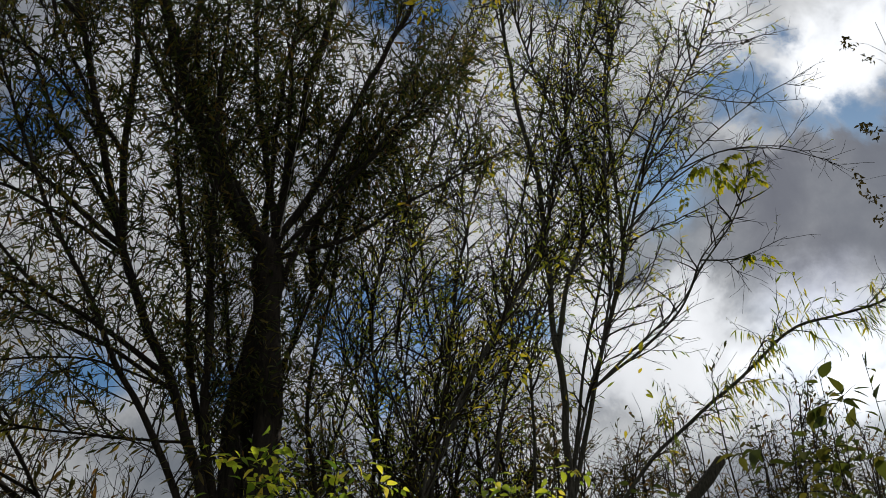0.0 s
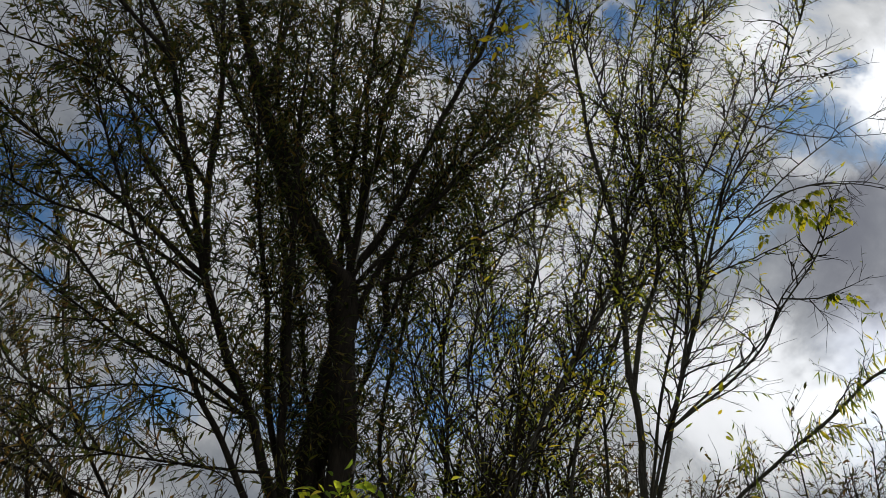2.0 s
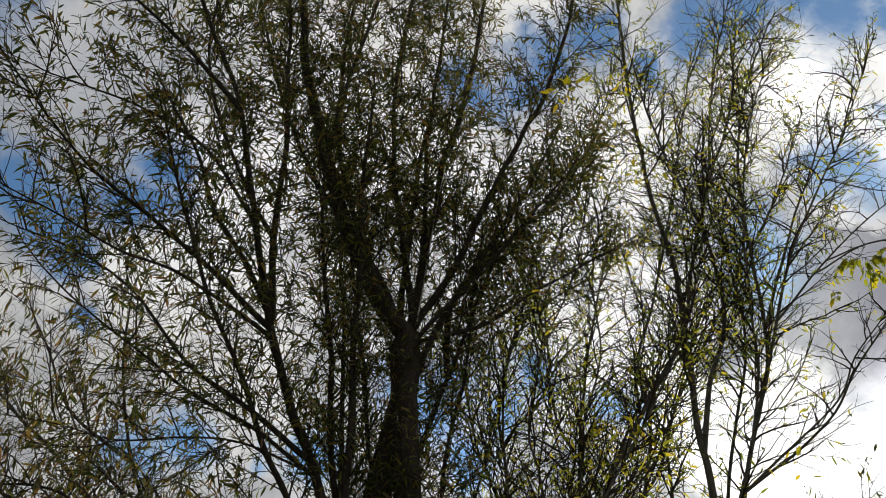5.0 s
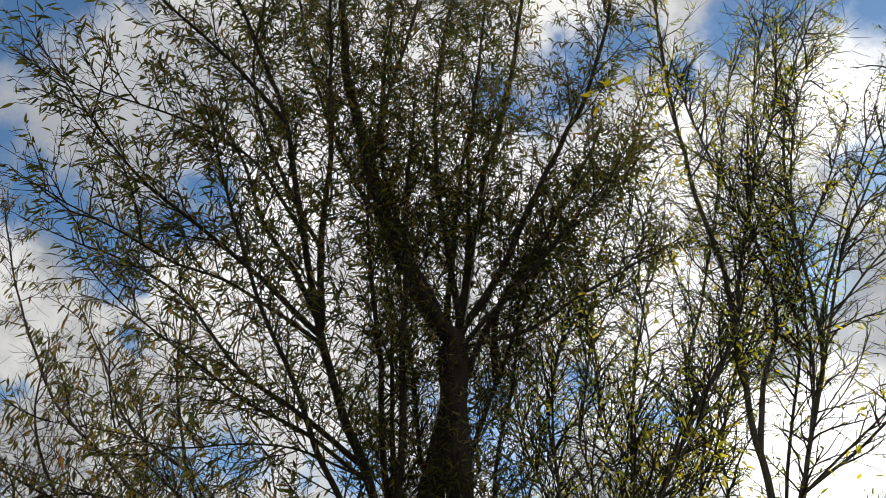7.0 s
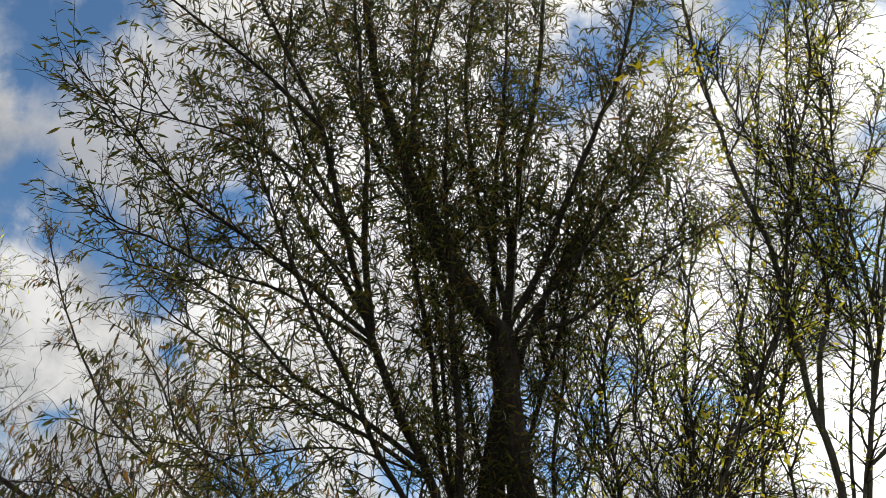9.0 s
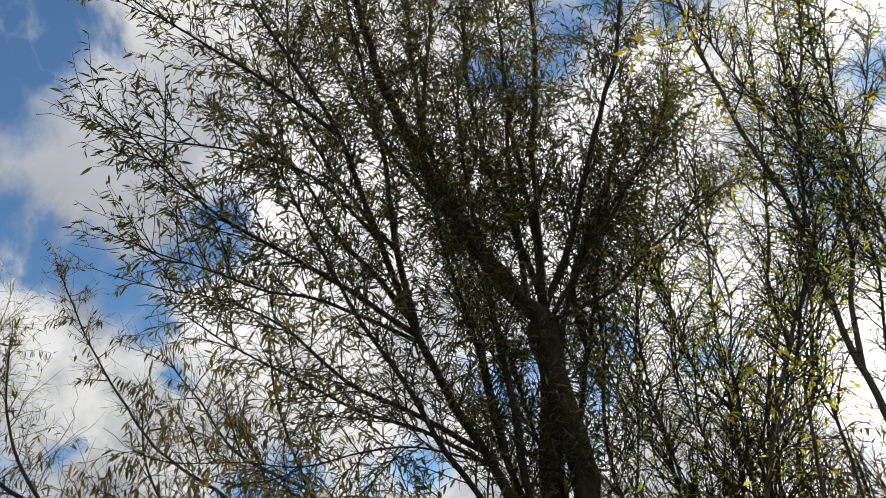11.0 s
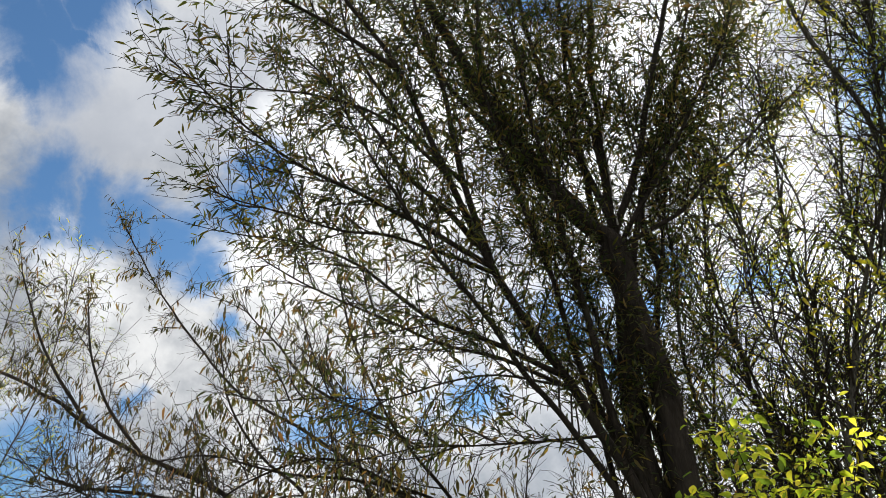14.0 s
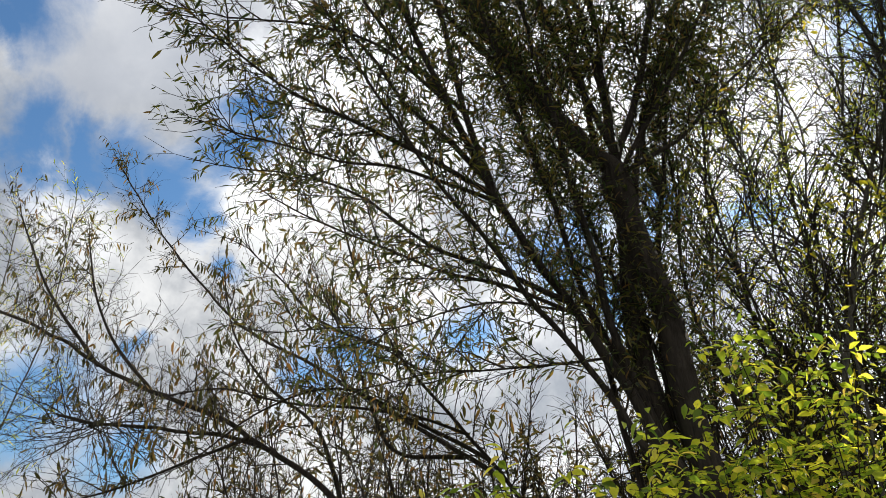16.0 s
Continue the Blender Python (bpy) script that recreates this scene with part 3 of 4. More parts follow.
# A pale tie round the upright limb, with a bleached dead stick held against it.
ring = Pile()
a = np.linspace(0, 2 * math.pi, 25)
ring.tube(np.stack([0.318 + 0.033 * np.cos(a), 5.133 + 0.033 * np.sin(a), 5.213 + 0.002 * np.sin(3 * a)], 1), 0.006, 0.006, 5)
tie = tagged(new("plant_tie", ring.mesh("plant_tie", PALE)), "pale tie knotted round an upright willow limb", "tie")
stick = Pile()
stick.tube(curve(((0.30, 5.03, 4.66), (0.32, 5.06, 5.17), (0.35, 5.07, 5.66), (0.40, 5.10, 6.22)), 0.08, 0.003), 0.007, 0.004, 6)
tagged(new("dead_stick", stick.mesh("dead_stick", PALE)), "bleached dead stick tied against the willow limb", "stick")

# ---- the arching willow beside it ----
arch = Plant("arching_willow", "half-bare willow with long arching branches and browning leaves", "tree", (-1.3, 6.1, 0), BARK, LEAF_ARCH)


def arch_limb(kind, r0, r1, *points):
    line = arch.stem(kind, points, r0, r1, 8)
    thin = points[-1][2] > 6.5
    arch.shoots(line, 0.12, 0.6 if thin else 1.0, start=0.45 if points[0][2] < 0 else 0.12, up=0.4, spread=0.95, ahead=0.45, r=0.0055, leafy=0.23, bend=0.1, shrink=0.5, twigs=5, twig_len=0.3 if thin else 0.42, gap=0.045, leaf=0.105, slender=0.24, curl=0.35, hang=2.6, spurs=1, kink=0.16)
    arch.close(limb=arch.last)


arch_limb("limb", 0.0333, 0.0174, (-1.18, 6.4, -0.1), (-1.48, 6.4, 1.44), (-2.28, 6.4, 2.63), (-2.9, 6.57, 3.15), (-3.47, 6.73, 3.57), (-4.2, 6.9, 3.95), (-4.91, 7.07, 4.39), (-5.43, 7.23, 4.8), (-6.33, 7.4, 5.33))
arch_limb("limb", 0.0194, 0.0155, (-2.93, 6.58, 3.17), (-3.46, 6.73, 3.4), (-4.05, 6.89, 3.56), (-4.77, 7.04, 3.75), (-5.36, 7.2, 3.96))
arch_limb("limb", 0.0271, 0.0080, (-0.02, 6, -0.1), (-0.29, 6, 1.34), (-0.81, 6, 2.43), (-1.13, 5.96, 2.93), (-1.44, 5.92, 3.36), (-1.68, 5.88, 3.77), (-1.92, 5.84, 4.4), (-2.03, 5.8, 5))
arch_limb("limb", 0.0211, 0.0086, (-0.89, 5.99, 2.56), (-1.49, 6.36, 3.07), (-2.12, 6.74, 3.6), (-2.72, 7.11, 4.12), (-3.53, 7.48, 4.74), (-4.27, 7.85, 5.63), (-5, 8.23, 6.63), (-5.8, 8.6, 7.94))
arch_limb("limb", 0.0139, 0.0055, (-1.13, 5.96, 2.93), (-1.58, 5.87, 3.14), (-2.09, 5.78, 3.37), (-2.6, 5.69, 3.28), (-3.22, 5.6, 2.9))
arch_limb("limb", 0.0168, 0.0059, (-1.59, 5.89, 3.63), (-2.32, 6.2, 4.13), (-2.77, 6.5, 4.72), (-3.23, 6.8, 5.31))
arch_limb("limb", 0.0191, 0.0063, (-0.98, 5.98, 2.71), (-1.7, 6.03, 3.18), (-2.55, 6.09, 3.4), (-3.16, 6.14, 3.62), (-3.68, 6.2, 3.66))
arch_limb("limb", 0.0226, 0.0068, (-2.24, 6.4, 2.57), (-2.46, 6.45, 3.26), (-2.88, 6.5, 3.68), (-3.23, 6.55, 4.23), (-3.37, 6.6, 4.74))
arch_limb("limb", 0.0215, 0.0059, (-1.19, 6.18, 2.81), (-1.74, 6.13, 2.91), (-1.93, 6.09, 3.39), (-2.04, 6.04, 3.88), (-2.31, 6, 4.32))
arch_limb("limb", 0.0206, 0.0082, (-4.2, 6.9, 3.95), (-4.7, 6.97, 4.6), (-4.98, 7.03, 5.17), (-5.15, 7.1, 5.84))
arch_limb("limb", 0.0219, 0.0090, (-4.88, 7.06, 4.37), (-5.48, 7.14, 5.17), (-5.89, 7.22, 5.88), (-6.17, 7.3, 6.49))
arch_limb("limb", 0.0182, 0.0067, (-3.13, 6.63, 3.32), (-3.66, 6.56, 3.15), (-4.28, 6.48, 2.97), (-4.83, 6.4, 2.88))
# The cut end of one branch bears a burst of bare shoots.
for k in range(46):
    a = rng.uniform(0, 2 * math.pi)
    arch.shoot((-4.9 + rng.normal(0, 0.15), 7.1, 3.78 + rng.normal(0, 0.05)), (math.cos(a), rng.normal(0, 0.5), math.sin(a) * 0.9 + 0.1), rng.uniform(0.5, 1.3), 0.006, 0.12, 0.1, twigs=5, twig_len=0.4, spurs=2, kink=0.16)
arch.close()

# ---- the slender sallows ----
sallow = Plant("sallow_tree", "slender multi-stemmed sallow with sparse yellow-green leaves", "tree", (2.0, 5.2, 0), BARK_PALE, LEAF_SALLOW)


def sallow_limb(kind, r0, r1, *points):
    if kind == "stub":
        sallow.stem("broken_stub", points, r0, r1, 9, "dark broken-off stump of a dead stem")
        return
    line = sallow.stem(kind, points, r0, r1, 8)
    bare, hung = points[0][0] > 3.05 and r0 < 0.03, points[-1][0] > 5
    if bare:
        sallow.shoots(line, 0.13, 0.5, start=0.2, up=0.3, spread=1.1, ahead=0.5, r=0.0052, leafy=0.07, bend=0.1, twigs=4, twig_len=0.24, gap=0.09, leaf=0.07, slender=0.26, curl=0.5, hang=0.5)
    else:
        fine = r0 < 0.0132 and not hung
        if hung:
            sallow.shoots(line, 0.10, 0.55, start=0.58, up=0.25, spread=1.0, ahead=0.7, r=0.0055, leafy=0.75, bend=-0.1, twigs=4, twig_len=0.3, gap=0.04, leaf=0.11, slender=0.13, curl=0.3, hang=2.0, spurs=1, kink=0.14)
        else:
            sallow.shoots(line, 0.2 if fine else 0.103, 0.42 if fine else 0.95, start=0.42 if points[0][2] < 0 else 0.15, up=0.35, spread=1.0, ahead=0.7, r=0.0085, leafy=0.12 if fine else 0.38, bend=0.15, twigs=3 if fine else 6, twig_len=0.26 if fine else 0.36, gap=0.055, leaf=0.07, slender=0.23, curl=0.3, hang=0.5, spurs=1, kink=0.14)
    sallow.close(limb=sallow.last)


sallow_limb("limb", 0.0347, 0.0121, (2.38, 5, -0.1), (2.38, 5, 1.95), (2.39, 5, 3.55), (2.39, 5.06, 4.09), (2.39, 5.11, 4.86), (2.38, 5.17, 5.62), (2.27, 5.23, 6.43), (2.2, 5.29, 7.56), (2.17, 5.34, 9.15), (2.2, 5.4, 10.55))
sallow_limb("limb", 0.0223, 0.0078, (2.39, 5.04, 3.9), (2.52, 5.08, 4.48), (2.72, 5.12, 5.02), (2.76, 5.17, 5.66), (2.6, 5.21, 6.41), (2.38, 5.26, 7.31), (2.26, 5.3, 8.27))
sallow_limb("limb", 0.0249, 0.0095, (2.01, 5.1, -0.1), (2.23, 5.1, 2.01), (2.67, 5.1, 3.65), (2.93, 5.17, 4.37), (3.1, 5.24, 4.82), (3.18, 5.31, 5.3), (3.22, 5.39, 6.13), (3.32, 5.46, 7.33), (3.6, 5.53, 8.37), (4.13, 5.6, 9.74))
sallow_limb("limb", 0.0265, 0.0104, (0.87, 5.2, -0.1), (1.16, 5.2, 1.96), (1.71, 5.2, 3.57), (1.94, 5.17, 4.06), (2.23, 5.14, 4.61), (2.4, 5.11, 4.96), (2.5, 5.09, 5.5), (2.73, 5.06, 6.43), (3.06, 5.03, 7.4), (3.28, 5, 8.59))
sallow_limb("limb", 0.0156, 0.0047, (2.87, 5.16, 4.23), (3.04, 5.05, 4.82), (3.31, 4.93, 5.7), (3.69, 4.82, 6.5), (3.9, 4.71, 6.93), (4.28, 4.6, 7.83))
sallow_limb("limb", 0.0128, 0.0049, (2.68, 5.1, 3.69), (3.04, 5.02, 3.97), (3.38, 4.94, 4.3), (3.55, 4.86, 4.62), (3.91, 4.78, 5.1), (4.08, 4.7, 5.49))
sallow_limb("limb", 0.0167, 0.0055, (1.37, 5.5, -0.1), (1.46, 5.5, 2.06), (1.63, 5.5, 3.74), (1.7, 5.58, 4.29), (1.87, 5.65, 4.92), (1.87, 5.73, 5.83), (2.08, 5.8, 6.94))
sallow_limb("limb", 0.0153, 0.0054, (1.72, 5.6, -0.1), (1.6, 5.6, 2.04), (1.37, 5.6, 3.7), (1.28, 5.67, 4.21), (1.41, 5.75, 4.96), (1.68, 5.83, 5.74), (1.9, 5.9, 6.77))
sallow_limb("limb", 0.0219, 0.0099, (1.73, 5.2, -0.1), (2.03, 5.2, 1.59), (2.83, 5.2, 2.88), (3.29, 5.1, 3.38), (3.76, 5, 3.75), (4.22, 4.9, 4.17), (4.59, 4.8, 4.3), (5.19, 4.7, 4.5))
sallow_limb("limb", 0.0112, 0.0039, (2.7, 5.1, 3.7), (3, 5.06, 3.99), (3.48, 5.02, 4.45), (3.67, 4.98, 4.81), (3.98, 4.94, 5.21), (4.14, 4.9, 5.52))
sallow_limb("limb", 0.0073, 0.0037, (3.67, 4.98, 4.81), (3.92, 4.89, 4.79), (4.11, 4.8, 4.86))
sallow_limb("limb", 0.0149, 0.0047, (3.15, 5.29, 5.13), (3.5, 5.16, 6.15), (3.88, 5.03, 7.09), (4.13, 4.9, 7.79))
sallow_limb("limb", 0.0108, 0.0032, (3.12, 5.01, 5.08), (3.58, 4.91, 5.66), (4.05, 4.81, 6.15), (4.38, 4.7, 6.42), (4.67, 4.6, 6.59))
sallow_limb("limb", 0.0076, 0.0030, (3.49, 4.93, 5.54), (3.94, 4.82, 5.83), (4.42, 4.71, 5.87), (4.75, 4.6, 5.74))
sallow_limb("limb", 0.0083, 0.0032, (3.69, 5.09, 6.62), (4.02, 4.93, 7.17), (4.35, 4.76, 7.19), (4.41, 4.6, 7.08))
sallow_limb("limb", 0.0196, 0.0066, (1.7, 5.4, -0.1), (1.83, 5.4, 2.02), (2.07, 5.4, 3.68), (2.18, 5.47, 4.24), (2.15, 5.53, 4.85), (2.38, 5.6, 5.59), (2.59, 5.67, 6.43), (2.82, 5.73, 7.41), (3.14, 5.8, 8.94))
sallow_limb("limb", 0.0171, 0.0073, (2.18, 5.3, -0.1), (2.34, 5.3, 2.04), (2.65, 5.3, 3.71), (2.79, 5.34, 4.26), (3.02, 5.39, 5), (3.04, 5.43, 5.7), (3.01, 5.47, 6.49), (3.06, 5.51, 7.41), (3.31, 5.56, 8.7), (3.68, 5.6, 10.07))
sallow_limb("limb", 0.0176, 0.0068, (2.28, 5.6, -0.1), (2.31, 5.6, 2.08), (2.36, 5.6, 3.78), (2.38, 5.65, 4.24), (2.59, 5.7, 4.79), (3, 5.75, 5.54), (3.48, 5.8, 6.41), (3.95, 5.85, 7.33), (4.47, 5.9, 8.58))
sallow_limb("limb", 0.0144, 0.0065, (1.34, 5.8, -0.1), (1.28, 5.8, 2.04), (1.16, 5.8, 3.7), (1.11, 5.83, 4.25), (1.14, 5.87, 4.88), (1.39, 5.9, 5.62), (1.67, 5.93, 6.47), (2, 5.97, 7.62), (2.26, 6, 8.78))
sallow_limb("limb", 0.0147, 0.0051, (2.01, 5.8, -0.1), (1.88, 5.8, 2.07), (1.64, 5.8, 3.76), (1.53, 5.87, 4.32), (1.45, 5.93, 5.18), (1.35, 6, 6.06))
sallow_limb("limb", 0.0162, 0.0062, (1.91, 5, -0.1), (2.12, 5, 1.89), (2.54, 5, 3.44), (2.73, 5, 3.99), (2.88, 5, 4.61), (2.91, 5, 5.21), (2.99, 5, 6.07), (3.18, 5, 7.1), (3.57, 5, 8.25))
sallow_limb("limb", 0.0146, 0.0052, (1.1, 4.8, -0.1), (1.18, 4.8, 1.44), (1.33, 4.8, 2.61), (1.4, 4.83, 3.02), (1.66, 4.87, 3.54), (1.98, 4.9, 4.11), (2.3, 4.93, 4.81), (2.55, 4.97, 5.64), (2.68, 5, 6.42))
sallow_limb("stub", 0.0511, 0.0441, (3.41, 5.6, 2.79), (3.53, 5.6, 2.96), (3.7, 5.6, 3.14), (3.91, 5.6, 3.36))

thicket = Plant("willow_thicket", "thicket of thin willow saplings with yellow-green leaves", "sapling", (1.3, 6.1, 0), BARK, LEAF_SALLOW)


def thicket_limb(kind, r0, r1, *points):
    line = thicket.stem(kind, points, r0, r1, 7)
    thicket.shoots(line, 0.10, 0.95, start=0.30, up=0.5, spread=1.0, ahead=0.7, r=0.0085, leafy=0.42, bend=0.15, twigs=6, twig_len=0.42, gap=0.055, leaf=0.075, slender=0.24, curl=0.25, hang=0.5, spurs=1, kink=0.14)
    thicket.close(limb=thicket.last)


thicket_limb("limb", 0.0242, 0.0084, (1.15, 5.9, -0.1), (1.16, 5.9, 1.66), (1.17, 5.9, 3.01), (1.18, 5.98, 3.83), (1.1, 6.05, 4.57), (1.26, 6.12, 5.37), (1.42, 6.2, 6.28))
thicket_limb("limb", 0.0228, 0.0088, (1.37, 6.1, -0.1), (1.46, 6.1, 1.69), (1.64, 6.1, 3.08), (1.79, 6.15, 3.94), (1.86, 6.2, 4.71), (1.99, 6.25, 5.53), (2.2, 6.3, 6.47))
thicket_limb("limb", 0.0300, 0.0084, (1.41, 6, -0.1), (1.54, 6, 1.66), (1.79, 6, 3.02), (2.06, 6.05, 4.07), (2.33, 6.1, 4.71), (2.56, 6.15, 5.22), (2.77, 6.2, 5.66))
thicket_limb("limb", 0.0215, 0.0074, (1.78, 5.8, -0.1), (1.62, 5.8, 1.65), (1.33, 5.8, 3), (1.14, 5.87, 3.61), (0.9, 5.93, 4.18), (0.77, 6, 4.83))
thicket_limb("limb", 0.0214, 0.0090, (2.49, 6.3, -0.1), (2.44, 6.3, 1.74), (2.34, 6.3, 3.16), (2.28, 6.35, 3.74), (2.64, 6.4, 4.42), (2.8, 6.45, 4.92), (3.21, 6.5, 6.03))
thicket_limb("limb", 0.0196, 0.0077, (0.41, 6, -0.1), (0.53, 6, 1.66), (0.76, 6, 3.02), (0.9, 6.07, 3.61), (1.05, 6.13, 4.28), (1.02, 6.2, 5.08))
thicket_limb("limb", 0.0243, 0.0085, (2.23, 6.4, -0.1), (2.19, 6.4, 1.75), (2.12, 6.4, 3.17), (2.06, 6.47, 4.08), (1.71, 6.53, 4.74), (1.64, 6.6, 5.76))

# ---- a distant willow behind, thinly leaved ----
distant = Plant("distant_willow", "pale thinly leaved willow farther back in sun", "tree", (-9.0, 9.0, 0), BARK_PALE, LEAF_SALLOW)


def distant_limb(kind, r0, r1, *points):
    base = (points[0][0] - 0.8, points[0][1], -0.1)
    line = distant.stem(kind, (base, *points), r0 * 0.9, r1 * 0.5, 7)
    distant.shoots(line, 0.10, 1.2, start=0.45, up=0.3, spread=0.9, ahead=0.6, r=0.005, leafy=0.5, bend=-0.2, twigs=6, twig_len=0.5, gap=0.07, leaf=0.10, slender=0.14)
    distant.close(limb=distant.last)


distant_limb("limb", 0.0215, 0.0138, (-8.25, 9, 3.71), (-7.86, 9, 5.17), (-7.59, 9, 6.42), (-7.51, 9, 7.47))
distant_limb("limb", 0.0212, 0.0136, (-7.72, 9.2, 3.68), (-7.31, 9.2, 4.85), (-6.93, 9.2, 6.06), (-6.8, 9.2, 7.64))
distant_limb("limb", 0.0237, 0.0162, (-9.48, 9.5, 3.93), (-9.63, 9.5, 6.24), (-9.47, 9.5, 7.87), (-9.54, 9.5, 9.12))

# ---- bushes farther back ----
for x, y, top, wide in ((4.3, 7.6, 4.4, 0.7), (5.0, 7.9, 4.6, 0.7), (5.7, 8.0, 4.8, 0.7), (6.4, 8.2, 4.9, 0.7), (7.1, 8.1, 4.9, 0.7), (7.8, 8.0, 4.9, 0.7), (8.5, 7.8, 4.8, 0.7), (-4.6, 8.0, 3.5, 0.9), (-3.6, 7.8, 3.8, 0.8), (-2.8, 7.6, 3.7, 0.7), (-2.1, 7.4, 3.6, 0.7), (-1.4, 7.2, 3.4, 0.7), (-0.7, 7.3, 3.2, 0.7), (0.0, 7.3, 3.3, 0.7), (0.8, 7.5, 3.8, 0.7), (1.6, 7.8, 4.3, 0.8), (2.5, 7.7, 4.4, 0.8), (3.4, 7.8, 4.3, 0.8), (0.7, 6.8, 3.3, 0.5), (1.4, 6.9, 3.7, 0.6), (2.0, 6.8, 3.9, 0.6), (2.9, 6.9, 3.8, 0.6), (3.8, 6.9, 3.7, 0.6)):
    bush = Plant("scrub_bush", "dense twiggy scrub bush with small autumn leaves", "bush", (x, y, 0), BARK, LEAF_ARCH, "scrub behind the trees")
    for k in range(17 if -3.0 < x < 1.0 else 15 if 1.5 < x < 3.5 else 12):
        lean = rng.normal(0, wide * 0.75, 2)
        up = (top - (0.15 if x > 4 else -0.1)) * rng.uniform(0.68, 1.0)
        line = bush.stem("stem", ((x + lean[0] * 0.2, y + lean[1] * 0.2, -0.05), (x + lean[0] * 0.5, y + lean[1] * 0.5, up * 0.5), (x + lean[0], y + lean[1], up)), 0.022, 0.006, 6)
        bush.shoots(line, 0.15, 0.6, start=0.5, up=0.2, spread=1.0, ahead=0.45, r=0.006, leafy=0.45, bend=0.1, twigs=5, twig_len=0.3, gap=0.075, leaf=0.085, slender=0.3, curl=0.5, hang=0.4, spurs=0, kink=0.13)
    bush.close("fine tangled twigs", "small brown-green leaves")

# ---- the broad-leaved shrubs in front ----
# Same leaf shapes twice: first in the darkened colour, then in the plain one.
DIM_SHRUB_LEAVES = [leaf_piece("leaf", LEAF_SHRUB_DIM, w, 0.09, d) for w, d in ((0.52, 0.10), (0.6, 0.25), (0.46, -0.04), (0.56, 0.4))]
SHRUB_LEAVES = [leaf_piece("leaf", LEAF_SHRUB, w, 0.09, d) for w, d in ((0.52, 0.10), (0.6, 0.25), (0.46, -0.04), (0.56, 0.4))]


def shrub(x, y, top, stems, leaf, wide=0.22, sides=9, dimmed=False, more=0):
    label = "broad-leaved shrub, leaf colour darkened to look dim against the glare" if dimmed else "bright yellow-green broad-leaved shrub lit from behind"
    plant = Plant("leafy_shrub", label, "shrub", (x, y, 0), TWIG, LEAF_SHRUB_DIM if dimmed else LEAF_SHRUB, "leafy shrubs in front")
    singles = 0
    for k in range(stems):
        lean, h = rng.normal(0, wide, 2), top * rng.uniform(0.78, 1.0)
        if k == 0:
            h = top
        line = plant.stem("stem", ((x + lean[0] * 0.3, y + lean[1] * 0.3, -0.03), (x + lean[0] * 0.5, y + lean[1] * 0.5, h * 0.55), (x + lean[0] * 1.1, y + lean[1] * 1.1, h)), 0.006, 0.002, 5)
        runs = [line[int(len(line) * 0.82):]]
        for s in range(sides):
            i = int(len(line) * (0.62 + 0.36 * (s + rng.random()) / max(1, sides)))
            i = min(i, len(line) - 2)
            a = rng.uniform(0, 2 * math.pi)
            way = unit(np.array([math.cos(a), math.sin(a), rng.uniform(-0.1, 0.3)]))
            size = rng.uniform(0.14, 0.34)
            side = np.array([line[i] + way * size * u + np.array([0, 0, -0.12 * u * u * size]) for u in np.linspace(0, 1, 6)])
            plant.twigs.tube(side - plant.off, 0.0026, 0.0012, 3)
            runs.append(side)
        for run in runs:
            for u in np.linspace(0.25, 1.0, 6):
                i = min(len(run) - 2, int(u * (len(run) - 1)))
                d = unit(run[i + 1] - run[i])
                flat = unit(np.cross(d, (0.1, 0.05, 1.0)) * rng.choice((-1, 1)) + rng.normal(0, 0.3, 3))
                out = unit(d * rng.uniform(0.3, 1.0) + flat + np.array([0, 0, rng.uniform(-0.5, 0.05)]))
                size = leaf * rng.uniform(0.6, 1.25)
                singles += 1
                if singles <= 290:
                    place_leaf((DIM_SHRUB_LEAVES if dimmed else SHRUB_LEAVES)[rng.integers(4)], plant.root, run[i] + out * size * 0.22 - plant.off, tuple(out), size, rng.normal(0, 0.45))
                for _ in range(more):
                    spot = run[i] + rng.normal(0, 0.045, 3)
                    plant.base.append(spot - plant.off)
                    plant.way.append(unit(out + rng.normal(0, 0.5, 3)))
                    plant.len.append(size * rng.uniform(0.55, 1.0))
                    plant.wid.append(plant.len[-1] * rng.uniform(0.4, 0.6))
    plant.close("thin green side shoots")


# Shrubs past x = 1.6 get the leaf colour darkened for the glare behind.
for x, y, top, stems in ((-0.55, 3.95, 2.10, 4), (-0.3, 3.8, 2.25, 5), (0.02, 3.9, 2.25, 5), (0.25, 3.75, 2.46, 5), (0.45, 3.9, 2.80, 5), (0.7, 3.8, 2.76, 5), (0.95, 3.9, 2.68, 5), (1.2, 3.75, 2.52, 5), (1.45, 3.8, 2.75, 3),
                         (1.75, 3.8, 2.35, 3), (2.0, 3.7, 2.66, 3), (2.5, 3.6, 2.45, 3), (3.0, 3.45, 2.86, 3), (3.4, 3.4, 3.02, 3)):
    shrub(x, y, top, stems, 0.060, dimmed=x > 1.6, more=1)
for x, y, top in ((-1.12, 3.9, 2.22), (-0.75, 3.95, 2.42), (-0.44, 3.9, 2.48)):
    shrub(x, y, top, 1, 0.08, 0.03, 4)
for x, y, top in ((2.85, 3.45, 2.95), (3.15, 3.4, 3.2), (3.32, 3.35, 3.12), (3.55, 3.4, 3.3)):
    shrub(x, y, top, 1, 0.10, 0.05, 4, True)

# ---- clusters of yellow leaves on the sallow, and dry sprays hanging beside it ----
YELLOW_LEAVES = [leaf_piece("leaf", LEAF_YELLOW, w, 0.08, d) for w, d in ((0.36, 0.15), (0.42, 0.3))]
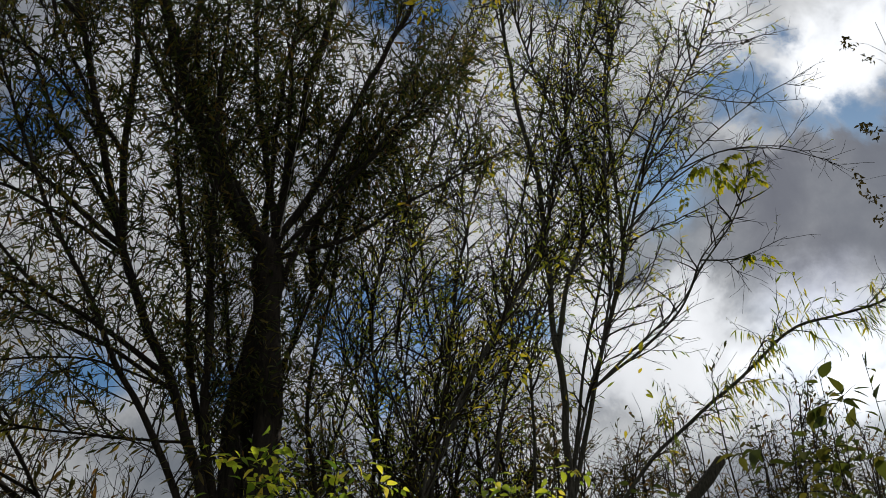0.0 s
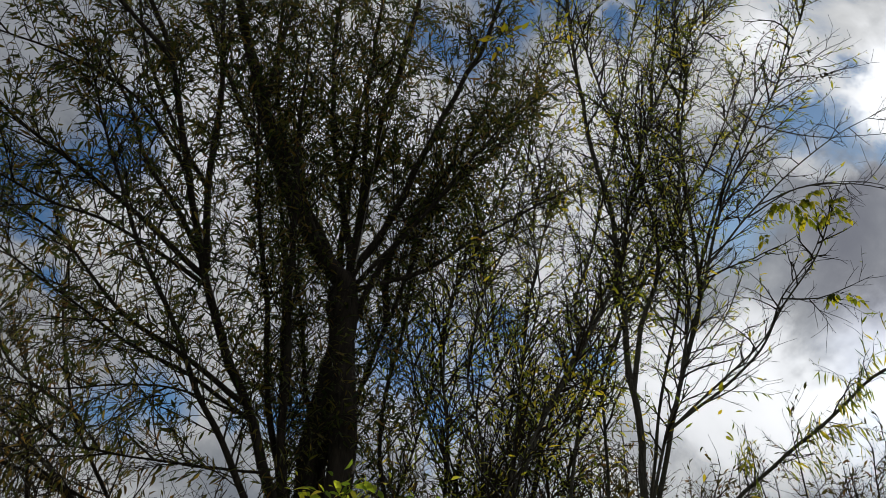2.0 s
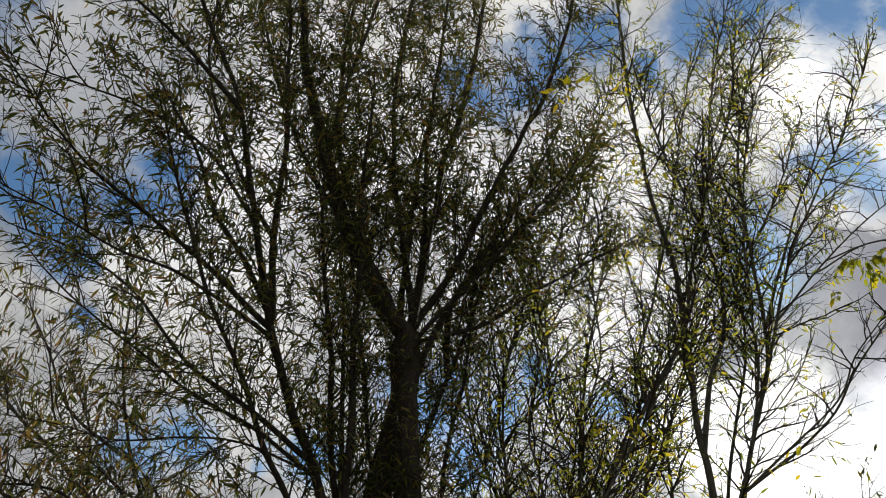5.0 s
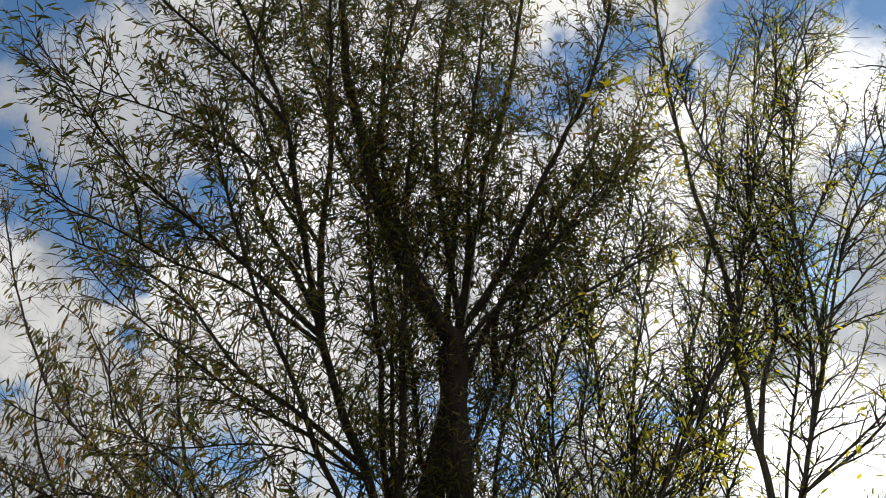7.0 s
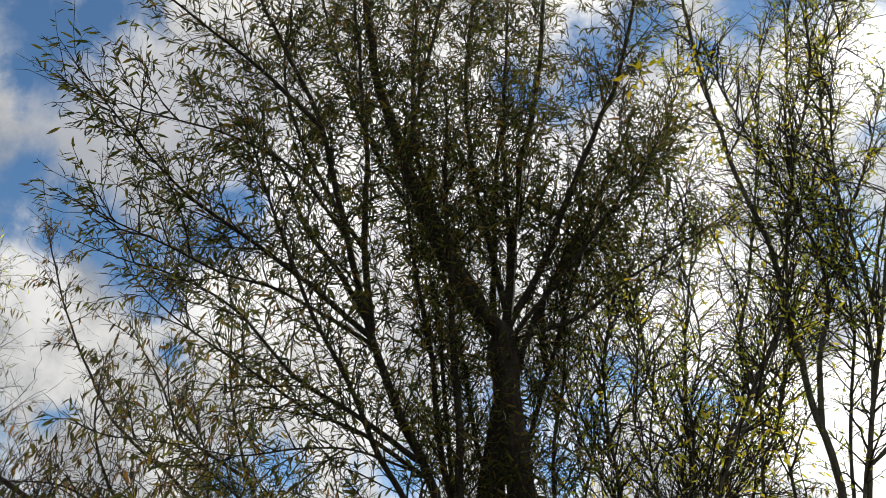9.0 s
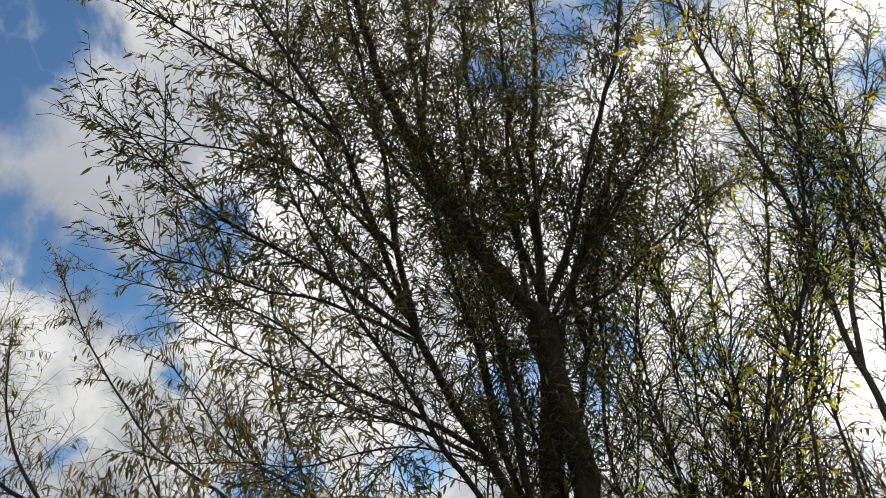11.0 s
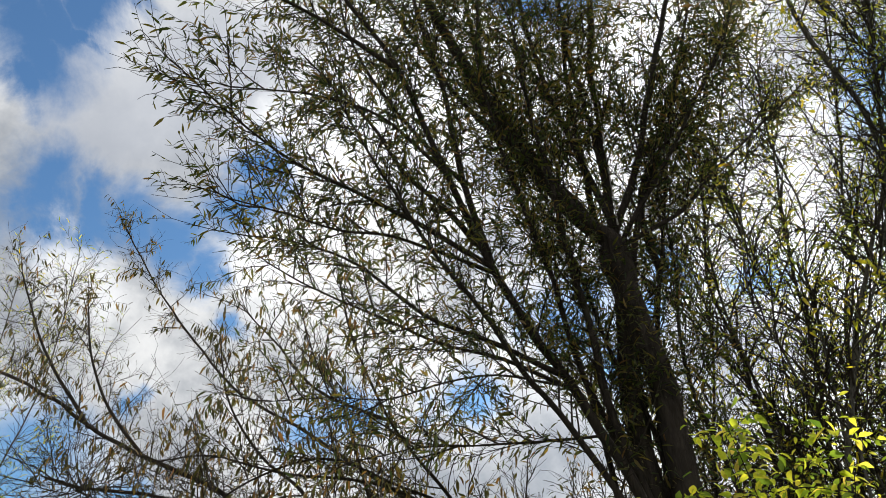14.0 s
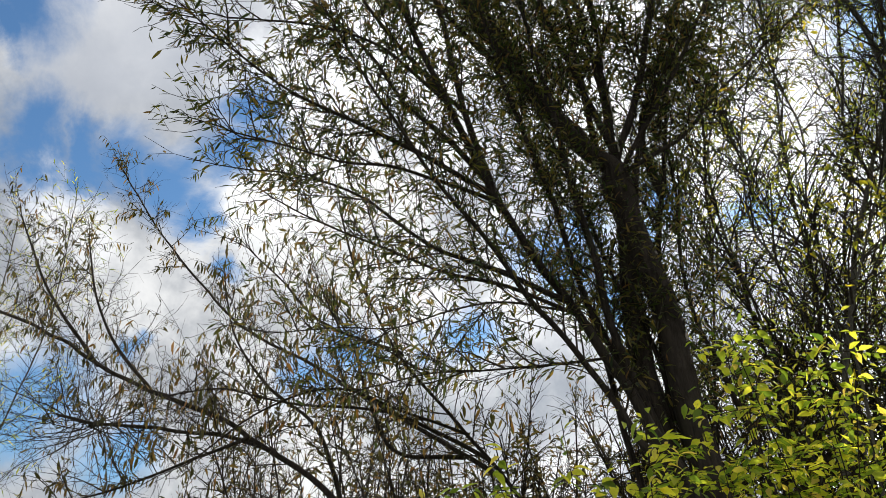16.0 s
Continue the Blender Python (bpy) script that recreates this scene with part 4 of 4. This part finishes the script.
LIME_LEAVES = [leaf_piece("leaf", LEAF_LIME, w, 0.08, d) for w, d in ((0.5, 0.2), (0.58, 0.45))]
DRY_LEAVES = [leaf_piece("leaf", LEAF_DRY, w, 0.22, d) for w, d in ((0.5, 0.6), (0.6, -0.4))]


def leaf_spray(at, spread, count, size, pieces, parent):
    """Compound leaves spread round the end of a twig."""
    o = np.array(at, float)
    off = np.array(parent.location)
    for k in range(count):
        p = o + rng.normal(0, 1, 3) * np.array(spread)
        way = unit(p - o + rng.normal(0, 0.05, 3) + np.array([0, 0, -0.03]))
        place_leaf(pieces[rng.integers(len(pieces))], parent, p - off, tuple(way), size * rng.uniform(0.7, 1.2), rng.normal(0, 0.6))


def compound_leaves(at, ways, size, pieces, plant):
    """Feathered leaves on short drooping stalks from the end of a twig."""
    o = np.array(at, float)
    for way in ways:
        w = unit(np.array(way, float))
        reach = size * rng.uniform(1.6, 2.3)
        stalk = np.array([o + w * reach * u + np.array([0, 0, -0.5 * reach * u * u]) for u in np.linspace(0, 1, 7)])
        plant.twigs.tube(stalk - plant.off, 0.0022, 0.0012, 3)
        for k in (2, 3, 4, 5):
            d = unit(stalk[k + 1] - stalk[k])
            flat = unit(np.cross(d, (0.0, 0.1, 1.0)))
            for s in (-1, 1):
                out = unit(d * 0.7 + s * flat + np.array([0, 0, rng.uniform(-0.9, -0.3)]))
                place_leaf(pieces[rng.integers(len(pieces))], plant.root, stalk[k] + out * size * 0.18 - plant.off, tuple(out), size * rng.uniform(0.75, 1.1), rng.normal(0, 0.4))
        d = unit(stalk[-1] - stalk[-2])
        place_leaf(pieces[0], plant.root, stalk[-1] + d * size * 0.15 - plant.off, tuple(d), size, rng.normal(0, 0.4))


for at, count, size in (((3.70, 4.75, 5.62), 3, 0.062), ((3.80, 4.72, 5.60), 4, 0.066), ((3.92, 4.70, 5.64), 4, 0.066), ((3.86, 4.70, 5.46), 3, 0.062), ((4.07, 4.67, 5.48), 4, 0.066),
                        ((4.12, 4.70, 5.61), 4, 0.064), ((3.54, 4.80, 5.24), 2, 0.06), ((4.06, 4.80, 4.82), 3, 0.065)):
    compound_leaves(at, [unit(np.array([rng.uniform(-1, 1), rng.uniform(-0.7, 0.7), rng.uniform(-0.5, 0.3)])) for k in range(count)], size, LIME_LEAVES, sallow)
sallow.close()
leaf_spray((1.27, 4.4, 6.62), (0.07, 0.06, 0.09), 16, 0.08, YELLOW_LEAVES, willow.root)
for x, y, z, n in ((2.00, 5.00, 7.54, 14), (2.24, 5.10, 6.58, 8), (2.17, 5.00, 5.33, 12), (1.14, 5.20, 5.09, 5), (1.55, 5.30, 4.09, 8), (1.90, 5.00, 3.84, 18),
                   (1.42, 5.20, 3.73, 8), (2.84, 4.90, 3.64, 8), (1.98, 5.00, 7.58, 14), (1.93, 5.00, 3.80, 20), (2.11, 5.10, 6.51, 8), (1.48, 4.90, 3.97, 10),
                   (1.79, 4.90, 3.87, 14), (2.00, 4.80, 3.81, 10), (2.06, 4.90, 6.49, 10), (1.54, 5.20, 4.06, 5)):
    leaf_spray((x, y, z), (0.13, 0.10, 0.10), n, 0.07, YELLOW_LEAVES, sallow.root)

# Bare outer twigs of the sallow, with a few curled dead leaves left near their ends.
for points, ends in ((((3.86, 4.75, 6.85), (4.2, 4.85, 7.27), (4.66, 4.9, 7.73), (4.89, 4.9, 7.9)), (0.62, 0.74)), (((3.86, 4.75, 6.85), (4.27, 4.85, 7.2), (4.69, 4.85, 7.36)), (0.5, 0.86, 0.93, 0.98)),
                     (((3.58, 4.91, 5.66), (4.04, 4.8, 5.87), (4.62, 4.8, 5.99), (4.93, 4.8, 5.91)), ()), (((3.69, 4.82, 6.5), (4.27, 4.85, 6.49), (4.93, 4.85, 6.64)), ()),
                     (((3.88, 5.03, 7.09), (3.99, 4.95, 7.74), (4.31, 4.9, 8.11), (4.46, 4.9, 8.5)), (0.45, 0.6))):
    line = sallow.stem("bare_twig", points, 0.0075, 0.0028, 6)
    sallow.shoots(line, 0.30, 0.3, start=0.2, up=0.3, spread=1.0, ahead=0.7, r=0.0035, leafy=0.0, bend=0.1, twigs=2, twig_len=0.16, kink=0.16)
    for u in ends:
        leaf_spray(line[int(u * (len(line) - 1))], (0.03, 0.015, 0.015), 5, 0.035, DRY_LEAVES, sallow.root)
sallow.close()

dry = Plant("tall_dry_weed", "tall dead weed with dark curled leaf clusters", "weed", (4.9, 3.5, 0), TWIG, LEAF_DRY)
line = dry.stem("stem", ((4.9, 3.5, -0.05), (4.85, 3.5, 2.5), (4.7, 3.5, 4.6), (4.62, 3.5, 6.2)), 0.009, 0.002, 6)
for x, z, n, rise in ((4.30, 5.91, 12, 0.1), (4.43, 5.79, 6, 0.1), (4.18, 5.09, 10, 0.05), (4.24, 5.05, 8, 0.05), (3.98, 4.60, 9, -0.1), (4.03, 4.47, 9, -0.1), (4.08, 4.33, 10, -0.1)):
    k = int(np.argmin(np.abs(line[:, 2] - (z - rise))))
    end = np.array([x, 3.5, z])
    dry.twigs.tube(curve([line[k], (line[k] + end) / 2 + np.array([0, 0, 0.06]), end], 0.08) - dry.off, 0.002, 0.001, 3)
    leaf_spray(end, (0.02, 0.018, 0.026), int(n * 2.2), 0.032, DRY_LEAVES, dry.root)
dry.close("brittle side stalks")
